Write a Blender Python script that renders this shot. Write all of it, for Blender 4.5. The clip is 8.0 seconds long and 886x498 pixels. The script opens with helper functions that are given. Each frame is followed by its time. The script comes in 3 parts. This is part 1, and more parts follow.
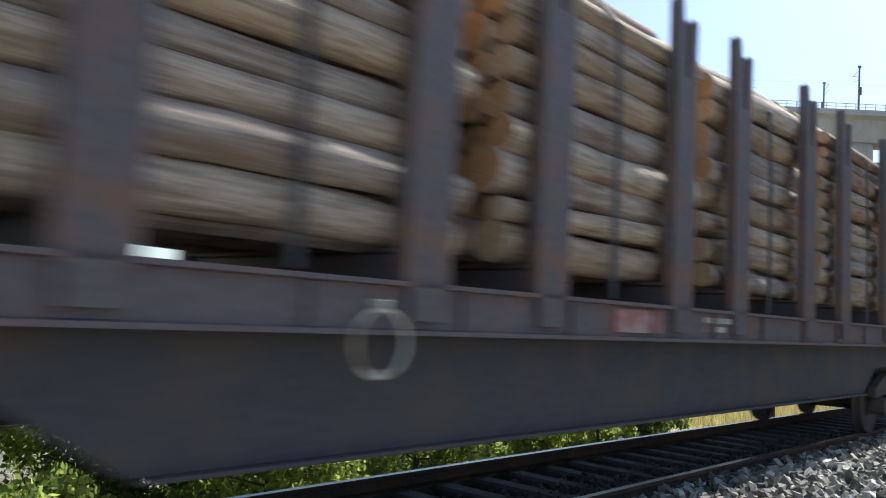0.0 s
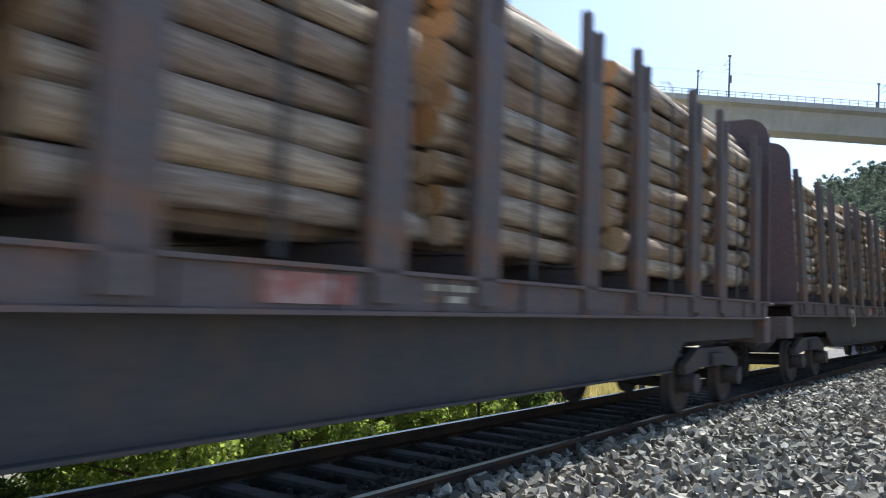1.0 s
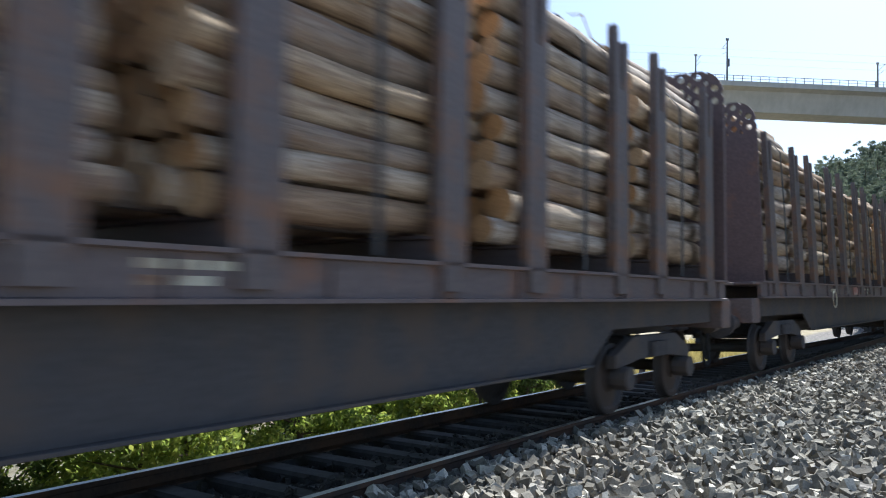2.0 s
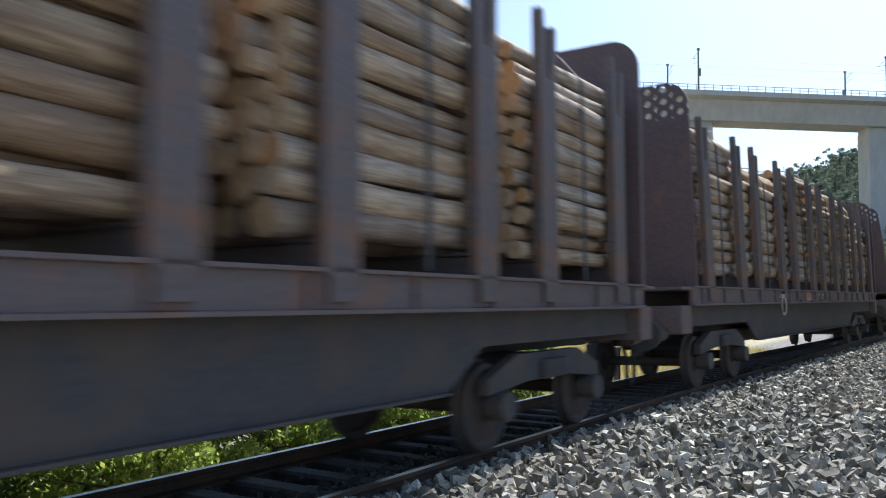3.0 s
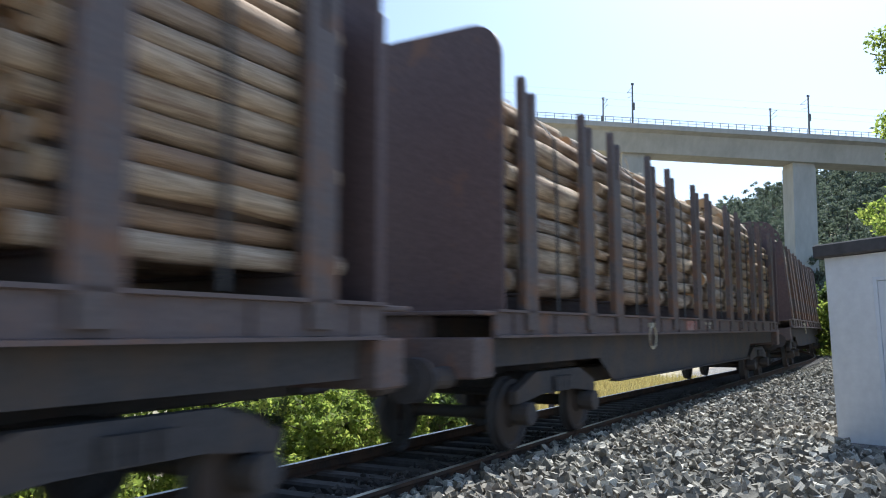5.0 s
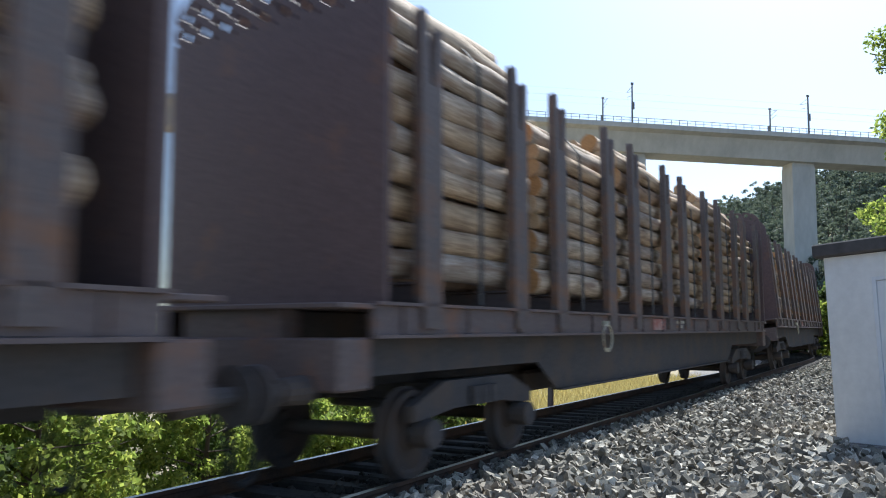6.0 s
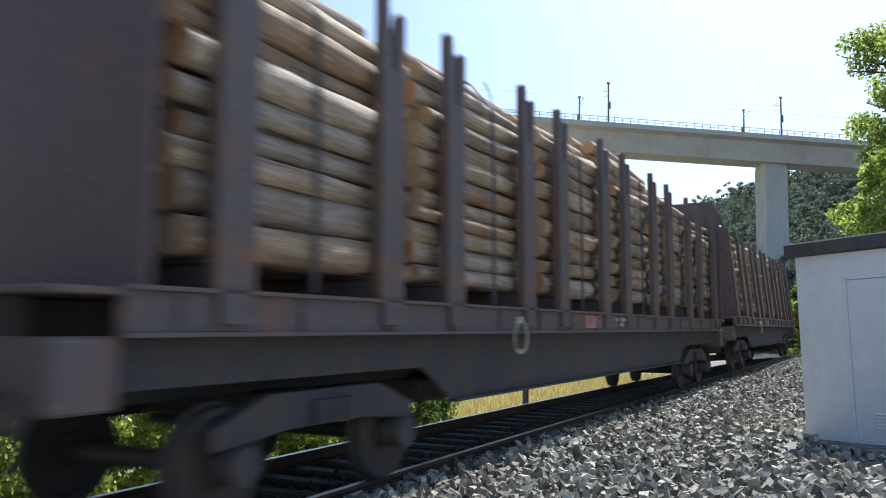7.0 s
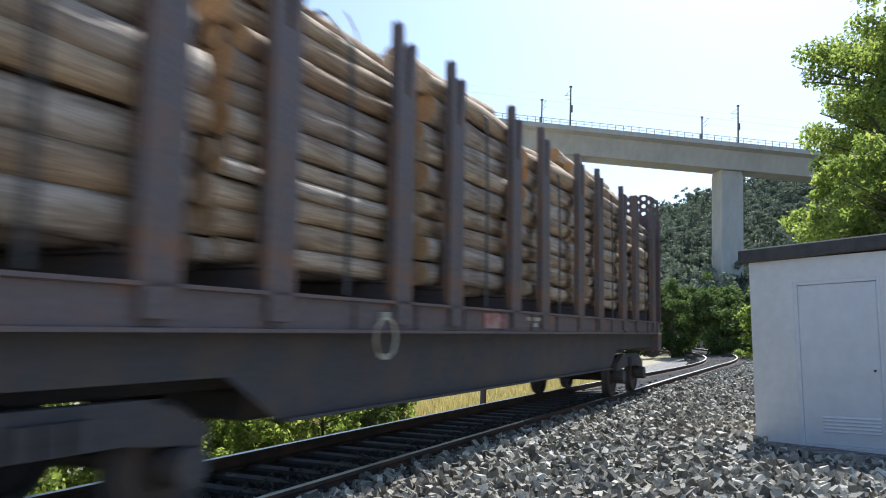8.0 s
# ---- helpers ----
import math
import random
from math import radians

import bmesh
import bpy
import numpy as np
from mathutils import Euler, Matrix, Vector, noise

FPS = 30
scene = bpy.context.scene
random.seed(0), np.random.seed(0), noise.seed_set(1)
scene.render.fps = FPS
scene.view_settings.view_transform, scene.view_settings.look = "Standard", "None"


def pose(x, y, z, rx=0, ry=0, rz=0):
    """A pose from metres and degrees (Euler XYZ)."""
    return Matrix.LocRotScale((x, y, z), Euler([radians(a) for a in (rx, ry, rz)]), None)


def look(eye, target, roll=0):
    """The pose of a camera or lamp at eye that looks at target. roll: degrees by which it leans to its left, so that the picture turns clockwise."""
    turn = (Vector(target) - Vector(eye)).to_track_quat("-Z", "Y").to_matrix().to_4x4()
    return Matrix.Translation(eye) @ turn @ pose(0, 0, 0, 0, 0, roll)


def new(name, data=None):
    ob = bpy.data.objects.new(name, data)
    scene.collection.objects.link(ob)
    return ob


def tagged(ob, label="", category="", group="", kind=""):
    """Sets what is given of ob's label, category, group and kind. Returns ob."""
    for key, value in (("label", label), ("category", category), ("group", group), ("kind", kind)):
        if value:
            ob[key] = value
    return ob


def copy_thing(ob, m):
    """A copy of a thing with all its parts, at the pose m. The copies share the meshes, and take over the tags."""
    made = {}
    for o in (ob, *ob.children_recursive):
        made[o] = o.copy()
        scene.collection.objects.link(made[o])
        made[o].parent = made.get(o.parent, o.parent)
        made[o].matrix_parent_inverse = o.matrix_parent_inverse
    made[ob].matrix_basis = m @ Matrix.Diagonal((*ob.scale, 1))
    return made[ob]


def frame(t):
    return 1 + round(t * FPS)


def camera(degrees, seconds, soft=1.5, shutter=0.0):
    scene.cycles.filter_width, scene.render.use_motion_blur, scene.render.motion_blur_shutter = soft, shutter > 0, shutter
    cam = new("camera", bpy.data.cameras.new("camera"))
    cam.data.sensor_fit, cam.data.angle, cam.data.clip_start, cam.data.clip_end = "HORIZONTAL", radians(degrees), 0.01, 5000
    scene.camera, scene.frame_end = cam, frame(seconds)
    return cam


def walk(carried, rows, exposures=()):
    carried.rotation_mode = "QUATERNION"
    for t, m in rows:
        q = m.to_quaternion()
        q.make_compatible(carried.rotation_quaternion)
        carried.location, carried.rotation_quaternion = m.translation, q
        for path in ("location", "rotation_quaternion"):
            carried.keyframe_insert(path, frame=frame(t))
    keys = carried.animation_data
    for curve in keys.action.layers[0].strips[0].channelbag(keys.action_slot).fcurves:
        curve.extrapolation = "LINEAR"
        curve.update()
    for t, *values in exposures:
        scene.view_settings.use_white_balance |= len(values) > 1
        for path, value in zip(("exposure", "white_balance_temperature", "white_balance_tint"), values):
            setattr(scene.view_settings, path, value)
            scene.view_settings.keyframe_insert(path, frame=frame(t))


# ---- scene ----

CLIP = 8.0
EYE = (0.0, 0.0, 1.48)          # camera, metres above the rails
cam = camera(57.8, CLIP, 1.05, 0.2)
# seconds, place, heading left of the track, tilt up, lean
PATH = [
    (0, -0.380, -0.180, 1.540, 42.12, 5.46, -4.26), (0.2, -0.352, -0.144, 1.540, 41.46, 5.68, -4.08), (0.3, -0.338, -0.126, 1.540, 40.98, 5.74, -3.96),
    (0.5, -0.310, -0.090, 1.540, 39.50, 5.50, -3.72), (0.6, -0.298, -0.076, 1.538, 38.56, 5.15, -3.66), (0.8, -0.274, -0.048, 1.534, 36.08, 4.76, -3.51),
    (1, -0.250, -0.020, 1.530, 34.39, 4.61, -3.33), (1.2, -0.230, 0.000, 1.525, 33.65, 4.45, -3.09), (2.3, -0.120, 0.020, 1.490, 34.86, 3.95, -1.54),
    (2.5, -0.110, 0.020, 1.490, 34.33, 4.16, -1.24), (3, -0.090, 0.045, 1.490, 33.10, 4.80, -1.02), (3.5, -0.065, 0.055, 1.490, 31.82, 5.34, -0.93),
    (4, -0.050, 0.045, 1.490, 31.18, 5.79, -0.69), (4.5, -0.010, 0.010, 1.490, 29.97, 6.40, -0.86), (5, 0.000, 0.000, 1.490, 28.75, 6.85, -1.04),
    (5.2, 0.000, 0.000, 1.489, 28.47, 6.81, -1.15), (6.3, 0.000, 0.000, 1.486, 28.74, 6.78, -1.16), (6.5, 0.000, 0.000, 1.485, 28.48, 6.84, -1.08),
    (7, 0.000, 0.000, 1.483, 26.97, 6.65, -1.33), (7.5, 0.000, 0.000, 1.482, 25.09, 6.65, -1.81), (8, 0.000, 0.000, 1.480, 24.05, 6.70, -2.09)]
walk(cam, [(t, pose(ex, ey, ez, 90 + p, r, y)) for t, ex, ey, ez, y, p, r in PATH], [(0.0, 0.76, 5750, 7), (8.0, 0.76, 5750, 7)])

# ---- light ----
SUN_LEFT, SUN_UP = 1.5, 50.0    # degrees left of the track's direction, degrees high
world = bpy.data.worlds.new("sky")
scene.world = world
world.use_nodes = True
wn = world.node_tree
sky = wn.nodes.new("ShaderNodeTexSky")
sky.sky_type, sky.sun_disc = "NISHITA", False
sky.sun_elevation, sky.sun_rotation = radians(SUN_UP), radians(-SUN_LEFT)
sky.air_density, sky.dust_density, sky.ozone_density = 1.0, 1.3, 1.2
wn.links.new(sky.outputs[0], wn.nodes["Background"].inputs[0])
wn.nodes["Background"].inputs[1].default_value = 0.108
sun_data = bpy.data.lights.new("sun", "SUN")
sun_data.energy, sun_data.angle, sun_data.color = 4.8, radians(0.53), (1.0, 0.95, 0.87)
sun = new("sun", sun_data)
sa, se = radians(SUN_LEFT), radians(SUN_UP)
sun.matrix_world = look((-60 * math.sin(sa), 60 * math.cos(sa), 60 * math.tan(se)), (0, 0, 0))

# ---- materials ----
def material(name, rough=0.8, metal=0.0):
    m = bpy.data.materials.new(name)
    m.use_nodes = True
    b = m.node_tree.nodes["Principled BSDF"]
    b.inputs["Roughness"].default_value, b.inputs["Metallic"].default_value = rough, metal
    return m, m.node_tree, b


def node(nt, kind, **values):
    n = nt.nodes.new("ShaderNode" + kind)
    for k, v in values.items():
        n.inputs[k].default_value = v
    return n


def ramp(nt, source, *stops):
    r = nt.nodes.new("ShaderNodeValToRGB")
    e = r.color_ramp.elements
    while len(e) < len(stops):
        e.new(0.5)
    for el, (p, c) in zip(e, stops):
        el.position, el.color = p, (*c, 1)
    nt.links.new(source, r.inputs[0])
    return r.outputs[0]


def mix(nt, fac, a, b, blend="MIX"):
    m = nt.nodes.new("ShaderNodeMix")
    m.data_type, m.blend_type = "RGBA", blend
    for sock, v in ((m.inputs[0], fac), (m.inputs[6], a), (m.inputs[7], b)):
        if isinstance(v, bpy.types.NodeSocket):
            nt.links.new(v, sock)
        elif isinstance(v, tuple):
            sock.default_value = (*v, 1)
        else:
            sock.default_value = v
    return m.outputs[2]


def bump(nt, b, height, strength, distance):
    n = node(nt, "Bump", Strength=strength, Distance=distance)
    nt.links.new(height, n.inputs["Height"])
    nt.links.new(n.outputs[0], b.inputs["Normal"])


def coords(nt, scale=(1, 1, 1), space="Object"):
    c, m = nt.nodes.new("ShaderNodeTexCoord"), nt.nodes.new("ShaderNodeMapping")
    m.inputs["Scale"].default_value = scale
    nt.links.new(c.outputs[space], m.inputs[0])
    return m.outputs[0]


def noise_tex(nt, vec, scale, detail=5.0, rough=0.6):
    n = node(nt, "TexNoise", Scale=scale, Detail=detail, Roughness=rough)
    nt.links.new(vec, n.inputs["Vector"])
    return n.outputs[0]


def steel(name, dark, light, rust, amount, rough=0.6):
    """Painted or bare steel with rust patches and dust."""
    m, nt, b = material(name, rough, 0.15)
    v = coords(nt)
    big, fine = noise_tex(nt, v, 1.7), noise_tex(nt, v, 22)
    base = ramp(nt, fine, (0.3, dark), (0.7, light))
    mask = ramp(nt, big, (0.62 - amount, (0, 0, 0)), (0.70 - amount * 0.6, (1, 1, 1)))
    nt.links.new(mix(nt, mask, base, rust), b.inputs["Base Color"])
    bump(nt, b, fine, 0.25, 0.01)
    return m


WAGON = steel("wagon_steel", (0.108, 0.083, 0.081), (0.179, 0.140, 0.132), (0.204, 0.113, 0.077), 0.1)
BULK = steel("bulkhead_steel", (0.093, 0.063, 0.062), (0.147, 0.099, 0.096), (0.186, 0.102, 0.071), 0.04)
STAKE = steel("stake_steel", (0.094, 0.077, 0.075), (0.163, 0.131, 0.122), (0.200, 0.106, 0.062), 0.12)
BOGIE = steel("bogie_steel", (0.055, 0.052, 0.054), (0.095, 0.088, 0.090), (0.100, 0.080, 0.069), 0.15, 0.85)
WHEEL = steel("wheel_steel", (0.050, 0.047, 0.048), (0.085, 0.078, 0.078), (0.090, 0.065, 0.052), 0.2, 0.7)
RUBBER = steel("hose_rubber", (0.012, 0.012, 0.012), (0.03, 0.03, 0.03), (0.05, 0.045, 0.04), 0.05, 0.75)
RINGPAINT = steel("ring_paint", (0.45, 0.42, 0.33), (0.6, 0.56, 0.42), (0.2, 0.1, 0.05), 0.05)
REDPLATE = steel("red_plate_paint", (0.3, 0.08, 0.06), (0.42, 0.14, 0.11), (0.5, 0.45, 0.4), 0.1)
RAILSIDE = steel("rail_rust", (0.045, 0.03, 0.024), (0.085, 0.056, 0.04), (0.11, 0.06, 0.035), 0.2, 0.85)
MAST = steel("mast_steel", (0.12, 0.12, 0.12), (0.2, 0.2, 0.2), (0.16, 0.13, 0.1), 0.05)


def rail_head():
    m, nt, b = material("rail_head", 0.38, 1.0)
    f = noise_tex(nt, coords(nt), 30)
    nt.links.new(ramp(nt, f, (0.3, (0.26, 0.25, 0.24)), (0.7, (0.42, 0.41, 0.4))), b.inputs["Base Color"])
    return m


RAILTOP = rail_head()


def bark_material():
    """Barked pine logs: streaks along the length, each log with its own tone."""
    m, nt, b = material("log_bark", 0.85)
    info = nt.nodes.new("ShaderNodeObjectInfo")
    isl = nt.nodes.new("ShaderNodeNewGeometry")
    add = nt.nodes.new("ShaderNodeMath")
    add.operation = "ADD"
    nt.links.new(info.outputs["Random"], add.inputs[0])
    nt.links.new(isl.outputs["Random Per Island"], add.inputs[1])
    frac = nt.nodes.new("ShaderNodeMath")
    frac.operation = "FRACT"
    nt.links.new(add.outputs[0], frac.inputs[0])
    seed = frac.outputs[0]
    v = coords(nt, (1, 2.2, 1))
    shift = nt.nodes.new("ShaderNodeVectorMath")
    shift.operation = "ADD"
    comb = nt.nodes.new("ShaderNodeCombineXYZ")
    mul = nt.nodes.new("ShaderNodeMath")
    mul.operation, mul.inputs[1].default_value = "MULTIPLY", 37.0
    nt.links.new(seed, mul.inputs[0])
    for i in range(3):
        nt.links.new(mul.outputs[0], comb.inputs[i])
    nt.links.new(v, shift.inputs[0])
    nt.links.new(comb.outputs[0], shift.inputs[1])
    streak = noise_tex(nt, shift.outputs[0], 3.2, 9, 0.72)
    patch = noise_tex(nt, shift.outputs[0], 1.1, 5, 0.65)
    tone = ramp(nt, seed, (0.0, (0.36, 0.24, 0.145)), (0.3, (0.5, 0.375, 0.24)), (0.6, (0.58, 0.465, 0.33)), (0.8, (0.5, 0.43, 0.35)), (1.0, (0.34, 0.265, 0.2)))
    dark = ramp(nt, streak, (0.3, (0.42, 0.37, 0.33)), (0.6, (1.08, 1.05, 1.03)))
    col = mix(nt, 1.0, tone, dark, "MULTIPLY")
    flake = ramp(nt, patch, (0.52, (0, 0, 0)), (0.66, (1, 1, 1)))
    col = mix(nt, flake, col, mix(nt, streak, (0.17, 0.1, 0.06), (0.36, 0.25, 0.17)))
    nt.links.new(col, b.inputs["Base Color"])
    bump(nt, b, streak, 0.7, 0.02)
    return m


def cut_material():
    m, nt, b = material("log_end", 0.8)
    info = nt.nodes.new("ShaderNodeObjectInfo")
    v = coords(nt)
    w = node(nt, "TexNoise", Scale=9.0, Detail=4.0)
    nt.links.new(v, w.inputs["Vector"])
    tone = ramp(nt, info.outputs["Random"], (0.0, (0.55, 0.30, 0.12)), (0.5, (0.62, 0.42, 0.23)), (1.0, (0.6, 0.47, 0.32)))
    nt.links.new(mix(nt, 1.0, tone, ramp(nt, w.outputs[0], (0.3, (0.6, 0.55, 0.5)), (0.7, (1.05, 1.05, 1.05))), "MULTIPLY"), b.inputs["Base Color"])
    bump(nt, b, w.outputs[0], 0.3, 0.01)
    return m


BARK, CUT = bark_material(), cut_material()


def stone_material(name, tones, spot):
    m, nt, b = material(name, 0.85)
    isl = nt.nodes.new("ShaderNodeNewGeometry")
    v = coords(nt)
    n = noise_tex(nt, v, 60, 4)
    wide = noise_tex(nt, v, 0.5, 3)
    base = ramp(nt, isl.outputs["Random Per Island"], *tones)
    col = mix(nt, 1.0, base, ramp(nt, n, (0.3, (0.65, 0.65, 0.65)), (0.7, (1.15, 1.13, 1.1))), "MULTIPLY")
    col = mix(nt, ramp(nt, wide, (0.5, (0, 0, 0)), (0.75, (0.5, 0.5, 0.5))), col, spot)
    nt.links.new(col, b.inputs["Base Color"])
    bump(nt, b, n, 0.4, 0.01)
    return m


STONE = stone_material("ballast_stone", ((0.0, (0.085, 0.08, 0.065)), (0.35, (0.19, 0.175, 0.14)), (0.75, (0.38, 0.35, 0.285)), (1.0, (0.7, 0.66, 0.56))), (0.3, 0.24, 0.18))
# Dark copy of the ballast: the train's shade is put into the stone colour.
SHADESTONE = stone_material("shaded_ballast_stone", ((0.0, (0.03, 0.026, 0.022)), (0.5, (0.06, 0.052, 0.045)), (1.0, (0.12, 0.105, 0.09))), (0.06, 0.045, 0.035))


def ground_material():
    """Gravel by the track, grass and earth away from it."""
    m, nt, b = material("ground_cover", 0.95)
    v = coords(nt)
    vor = node(nt, "TexVoronoi", Scale=17.0)
    nt.links.new(v, vor.inputs["Vector"])
    cell = ramp(nt, vor.outputs["Color"], (0.2, (0.12, 0.11, 0.1)), (0.6, (0.22, 0.2, 0.18)), (0.9, (0.36, 0.33, 0.3)))
    grass = noise_tex(nt, v, 1.3, 8, 0.7)
    far = ramp(nt, grass, (0.3, (0.22, 0.18, 0.1)), (0.5, (0.38, 0.32, 0.2)), (0.7, (0.5, 0.44, 0.32)))
    sep = nt.nodes.new("ShaderNodeSeparateXYZ")
    nt.links.new(v, sep.inputs[0])
    wob = nt.nodes.new("ShaderNodeMath")
    wob.operation = "MULTIPLY_ADD"
    nt.links.new(grass, wob.inputs[0])
    wob.inputs[1].default_value = 1.2
    nt.links.new(sep.outputs[0], wob.inputs[2])
    mask = ramp(nt, wob.outputs[0], (0.0, (0, 0, 0)), (1.0, (1, 1, 1)))
    mr = nt.nodes.new("ShaderNodeMapRange")
    mr.inputs[1].default_value, mr.inputs[2].default_value = -8.6, -8.0
    nt.links.new(wob.outputs[0], mr.inputs[0])
    nt.links.new(mix(nt, mr.outputs[0], far, cell), b.inputs["Base Color"])
    bump(nt, b, vor.outputs["Distance"], 0.8, 0.04)
    return m


GROUND = ground_material()


def plain(name, a, c, scale, rough=0.85, strength=0.2, streak=(1, 1, 1)):
    m, nt, b = material(name, rough)
    v = coords(nt, streak)
    n, w = noise_tex(nt, v, scale, 6), noise_tex(nt, v, scale * 0.12, 3)
    f = mix(nt, 0.5, n, w)
    nt.links.new(ramp(nt, f, (0.35, a), (0.65, c)), b.inputs["Base Color"])
    bump(nt, b, n, strength, 0.01)
    return m


RENDER = plain("white_render", (0.76, 0.75, 0.73), (0.88, 0.87, 0.85), 9.0, 0.9, 0.25)
DOORPAINT = plain("door_paint", (0.74, 0.75, 0.77), (0.85, 0.86, 0.88), 5.0, 0.5, 0.05)
ROOFFELT = plain("roof_slab", (0.05, 0.045, 0.045), (0.11, 0.1, 0.095), 8.0)
CONCRETE = plain("concrete", (0.40, 0.385, 0.35), (0.54, 0.52, 0.48), 0.9, 0.9, 0.1, (1, 1, 0.35))
SLEEPER = plain("sleeper_wood", (0.035, 0.03, 0.026), (0.08, 0.07, 0.06), 12.0)
WEB = plain("strap_webbing", (0.03, 0.03, 0.03), (0.07, 0.065, 0.06), 30.0)
STRIP = plain("bark_strip", (0.5, 0.42, 0.3), (0.7, 0.62, 0.48), 20.0)
TRUNK = plain("tree_bark", (0.06, 0.045, 0.035), (0.14, 0.11, 0.085), 7.0, 0.9, 0.6, (1, 1, 0.2))


def leaf_material(name, a, b_, c, glow, tint=(1.95, 1.9, 1.15)):
    """Leaves that let light through."""
    m, nt, b = material(name, 0.7)
    b.inputs["Specular IOR Level"].default_value = 0.15
    isl = nt.nodes.new("ShaderNodeNewGeometry")
    col = ramp(nt, isl.outputs["Random Per Island"], (0.0, a), (0.5, b_), (1.0, c))
    nt.links.new(col, b.inputs["Base Color"])
    tr = nt.nodes.new("ShaderNodeBsdfTranslucent")
    bright = mix(nt, 1.0, col, tint, "MULTIPLY")
    nt.links.new(bright, tr.inputs[0])
    ms = nt.nodes.new("ShaderNodeMixShader")
    ms.inputs[0].default_value = glow
    nt.links.new(b.outputs[0], ms.inputs[1])
    nt.links.new(tr.outputs[0], ms.inputs[2])
    nt.links.new(ms.outputs[0], nt.nodes["Material Output"].inputs[0])
    return m


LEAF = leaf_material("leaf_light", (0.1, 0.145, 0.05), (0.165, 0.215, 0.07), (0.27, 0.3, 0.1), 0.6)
# Darker leaf tone; on the bend trees it stands in for shade.
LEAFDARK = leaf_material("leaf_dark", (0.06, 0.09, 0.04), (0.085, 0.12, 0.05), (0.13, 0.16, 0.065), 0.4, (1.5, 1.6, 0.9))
# Far pines: needles paled and greyed, so distance haze sits in the colour.
HAZEPINE = leaf_material("hazed_pine_needles", (0.12, 0.145, 0.11), (0.155, 0.18, 0.135), (0.19, 0.21, 0.16), 0.3, (1.1, 1.15, 1.0))
STRAW = leaf_material("dry_grass", (0.27, 0.22, 0.11), (0.38, 0.32, 0.17), (0.46, 0.4, 0.24), 0.3)


# ---- mesh tools ----
def mesh_of(name, bm, *mats):
    me = bpy.data.meshes.new(name)
    bm.to_mesh(me)
    bm.free()
    for m in mats:
        me.materials.append(m)
    return me


def part(name, data, mat=None, parent=None, label=""):
    """One mesh object under a thing or a part."""
    if isinstance(data, bmesh.types.BMesh):
        data = mesh_of(name, data, mat)
    ob = new(name, data)
    ob.parent = parent
    if label:
        tagged(ob, label)
    return ob


def box(bm, x0, x1, y0, y1, z0, z1, bevel=0.0, mat=0):
    r = bmesh.ops.create_cube(bm, size=1.0, matrix=Matrix.Translation(((x0 + x1) / 2, (y0 + y1) / 2, (z0 + z1) / 2)) @ Matrix.Diagonal((x1 - x0, y1 - y0, z1 - z0, 1)))
    vs = r["verts"]
    for f in {f for v in vs for f in v.link_faces}:
        f.material_index = mat
    if bevel:
        es = {e for v in vs for e in v.link_edges}
        bmesh.ops.bevel(bm, geom=list(es), offset=bevel, segments=1, affect="EDGES", profile=0.5)
    return bm


def rod(bm, a, b, r0, r1=None, sides=8):
    a, b = Vector(a), Vector(b)
    d = b - a
    m = Matrix.Translation((a + b) / 2) @ d.to_track_quat("Z", "Y").to_matrix().to_4x4()
    bmesh.ops.create_cone(bm, cap_ends=True, segments=sides, radius1=r0, radius2=r0 if r1 is None else r1, depth=d.length, matrix=m)
    return bm


def tube(bm, pts, r, sides=7):
    """A round tube through the points, in one piece."""
    rings = []
    for i, q in enumerate(pts):
        a, b = Vector(pts[max(i - 1, 0)]), Vector(pts[min(i + 1, len(pts) - 1)])
        m = (b - a).to_track_quat("Z", "Y").to_matrix()
        rings.append([bm.verts.new(Vector(q) + m @ Vector((r * math.cos(2 * math.pi * k / sides), r * math.sin(2 * math.pi * k / sides), 0))) for k in range(sides)])
    for a, b in zip(rings, rings[1:]):
        for k in range(sides):
            bm.faces.new((a[k], a[(k + 1) % sides], b[(k + 1) % sides], b[k]))
    bm.faces.new(rings[0][::-1])
    bm.faces.new(rings[-1])
    return bm


def prism(bm, outline, y0, y1, axis="y"):
    """An outline in two axes, drawn out along the third."""
    put = {"y": lambda a, b, c: (a, c, b), "x": lambda a, b, c: (c, a, b), "z": lambda a, b, c: (a, b, c)}[axis]
    lo = [bm.verts.new(put(a, b, y0)) for a, b in outline]
    hi = [bm.verts.new(put(a, b, y1)) for a, b in outline]
    n = len(outline)
    bm.faces.new(lo)
    bm.faces.new(hi[::-1])
    for i in range(n):
        bm.faces.new((lo[i], hi[i], hi[(i + 1) % n], lo[(i + 1) % n]))
    bmesh.ops.recalc_face_normals(bm, faces=bm.faces)
    return bm


def raw(name, verts, faces, *mats, smooth=False):
    me = bpy.data.meshes.new(name)
    me.from_pydata([tuple(v) for v in verts], [], faces)
    for m in mats:
        me.materials.append(m)
    if smooth:
        me.polygons.foreach_set("use_smooth", [True] * len(me.polygons))
    return me


# ---- the line of the track ----
GAUGE, OFFSET, RISE, CANT = 1.668, 5.28, 0.0249, 0.1729
BEND_AT, BEND_OVER, RADIUS, EASE = 29.0, 16.7, 82.3, -0.0017
S = np.linspace(-60, 190, 2501)
CURV = np.where(S < 0, EASE, EASE + (1 / RADIUS - EASE) * np.clip((S - BEND_AT) / BEND_OVER, 0, 1))
TH = np.concatenate([[0], np.cumsum((CURV[1:] + CURV[:-1]) / 2 * np.diff(S))])
TH -= np.interp(0, S, TH)
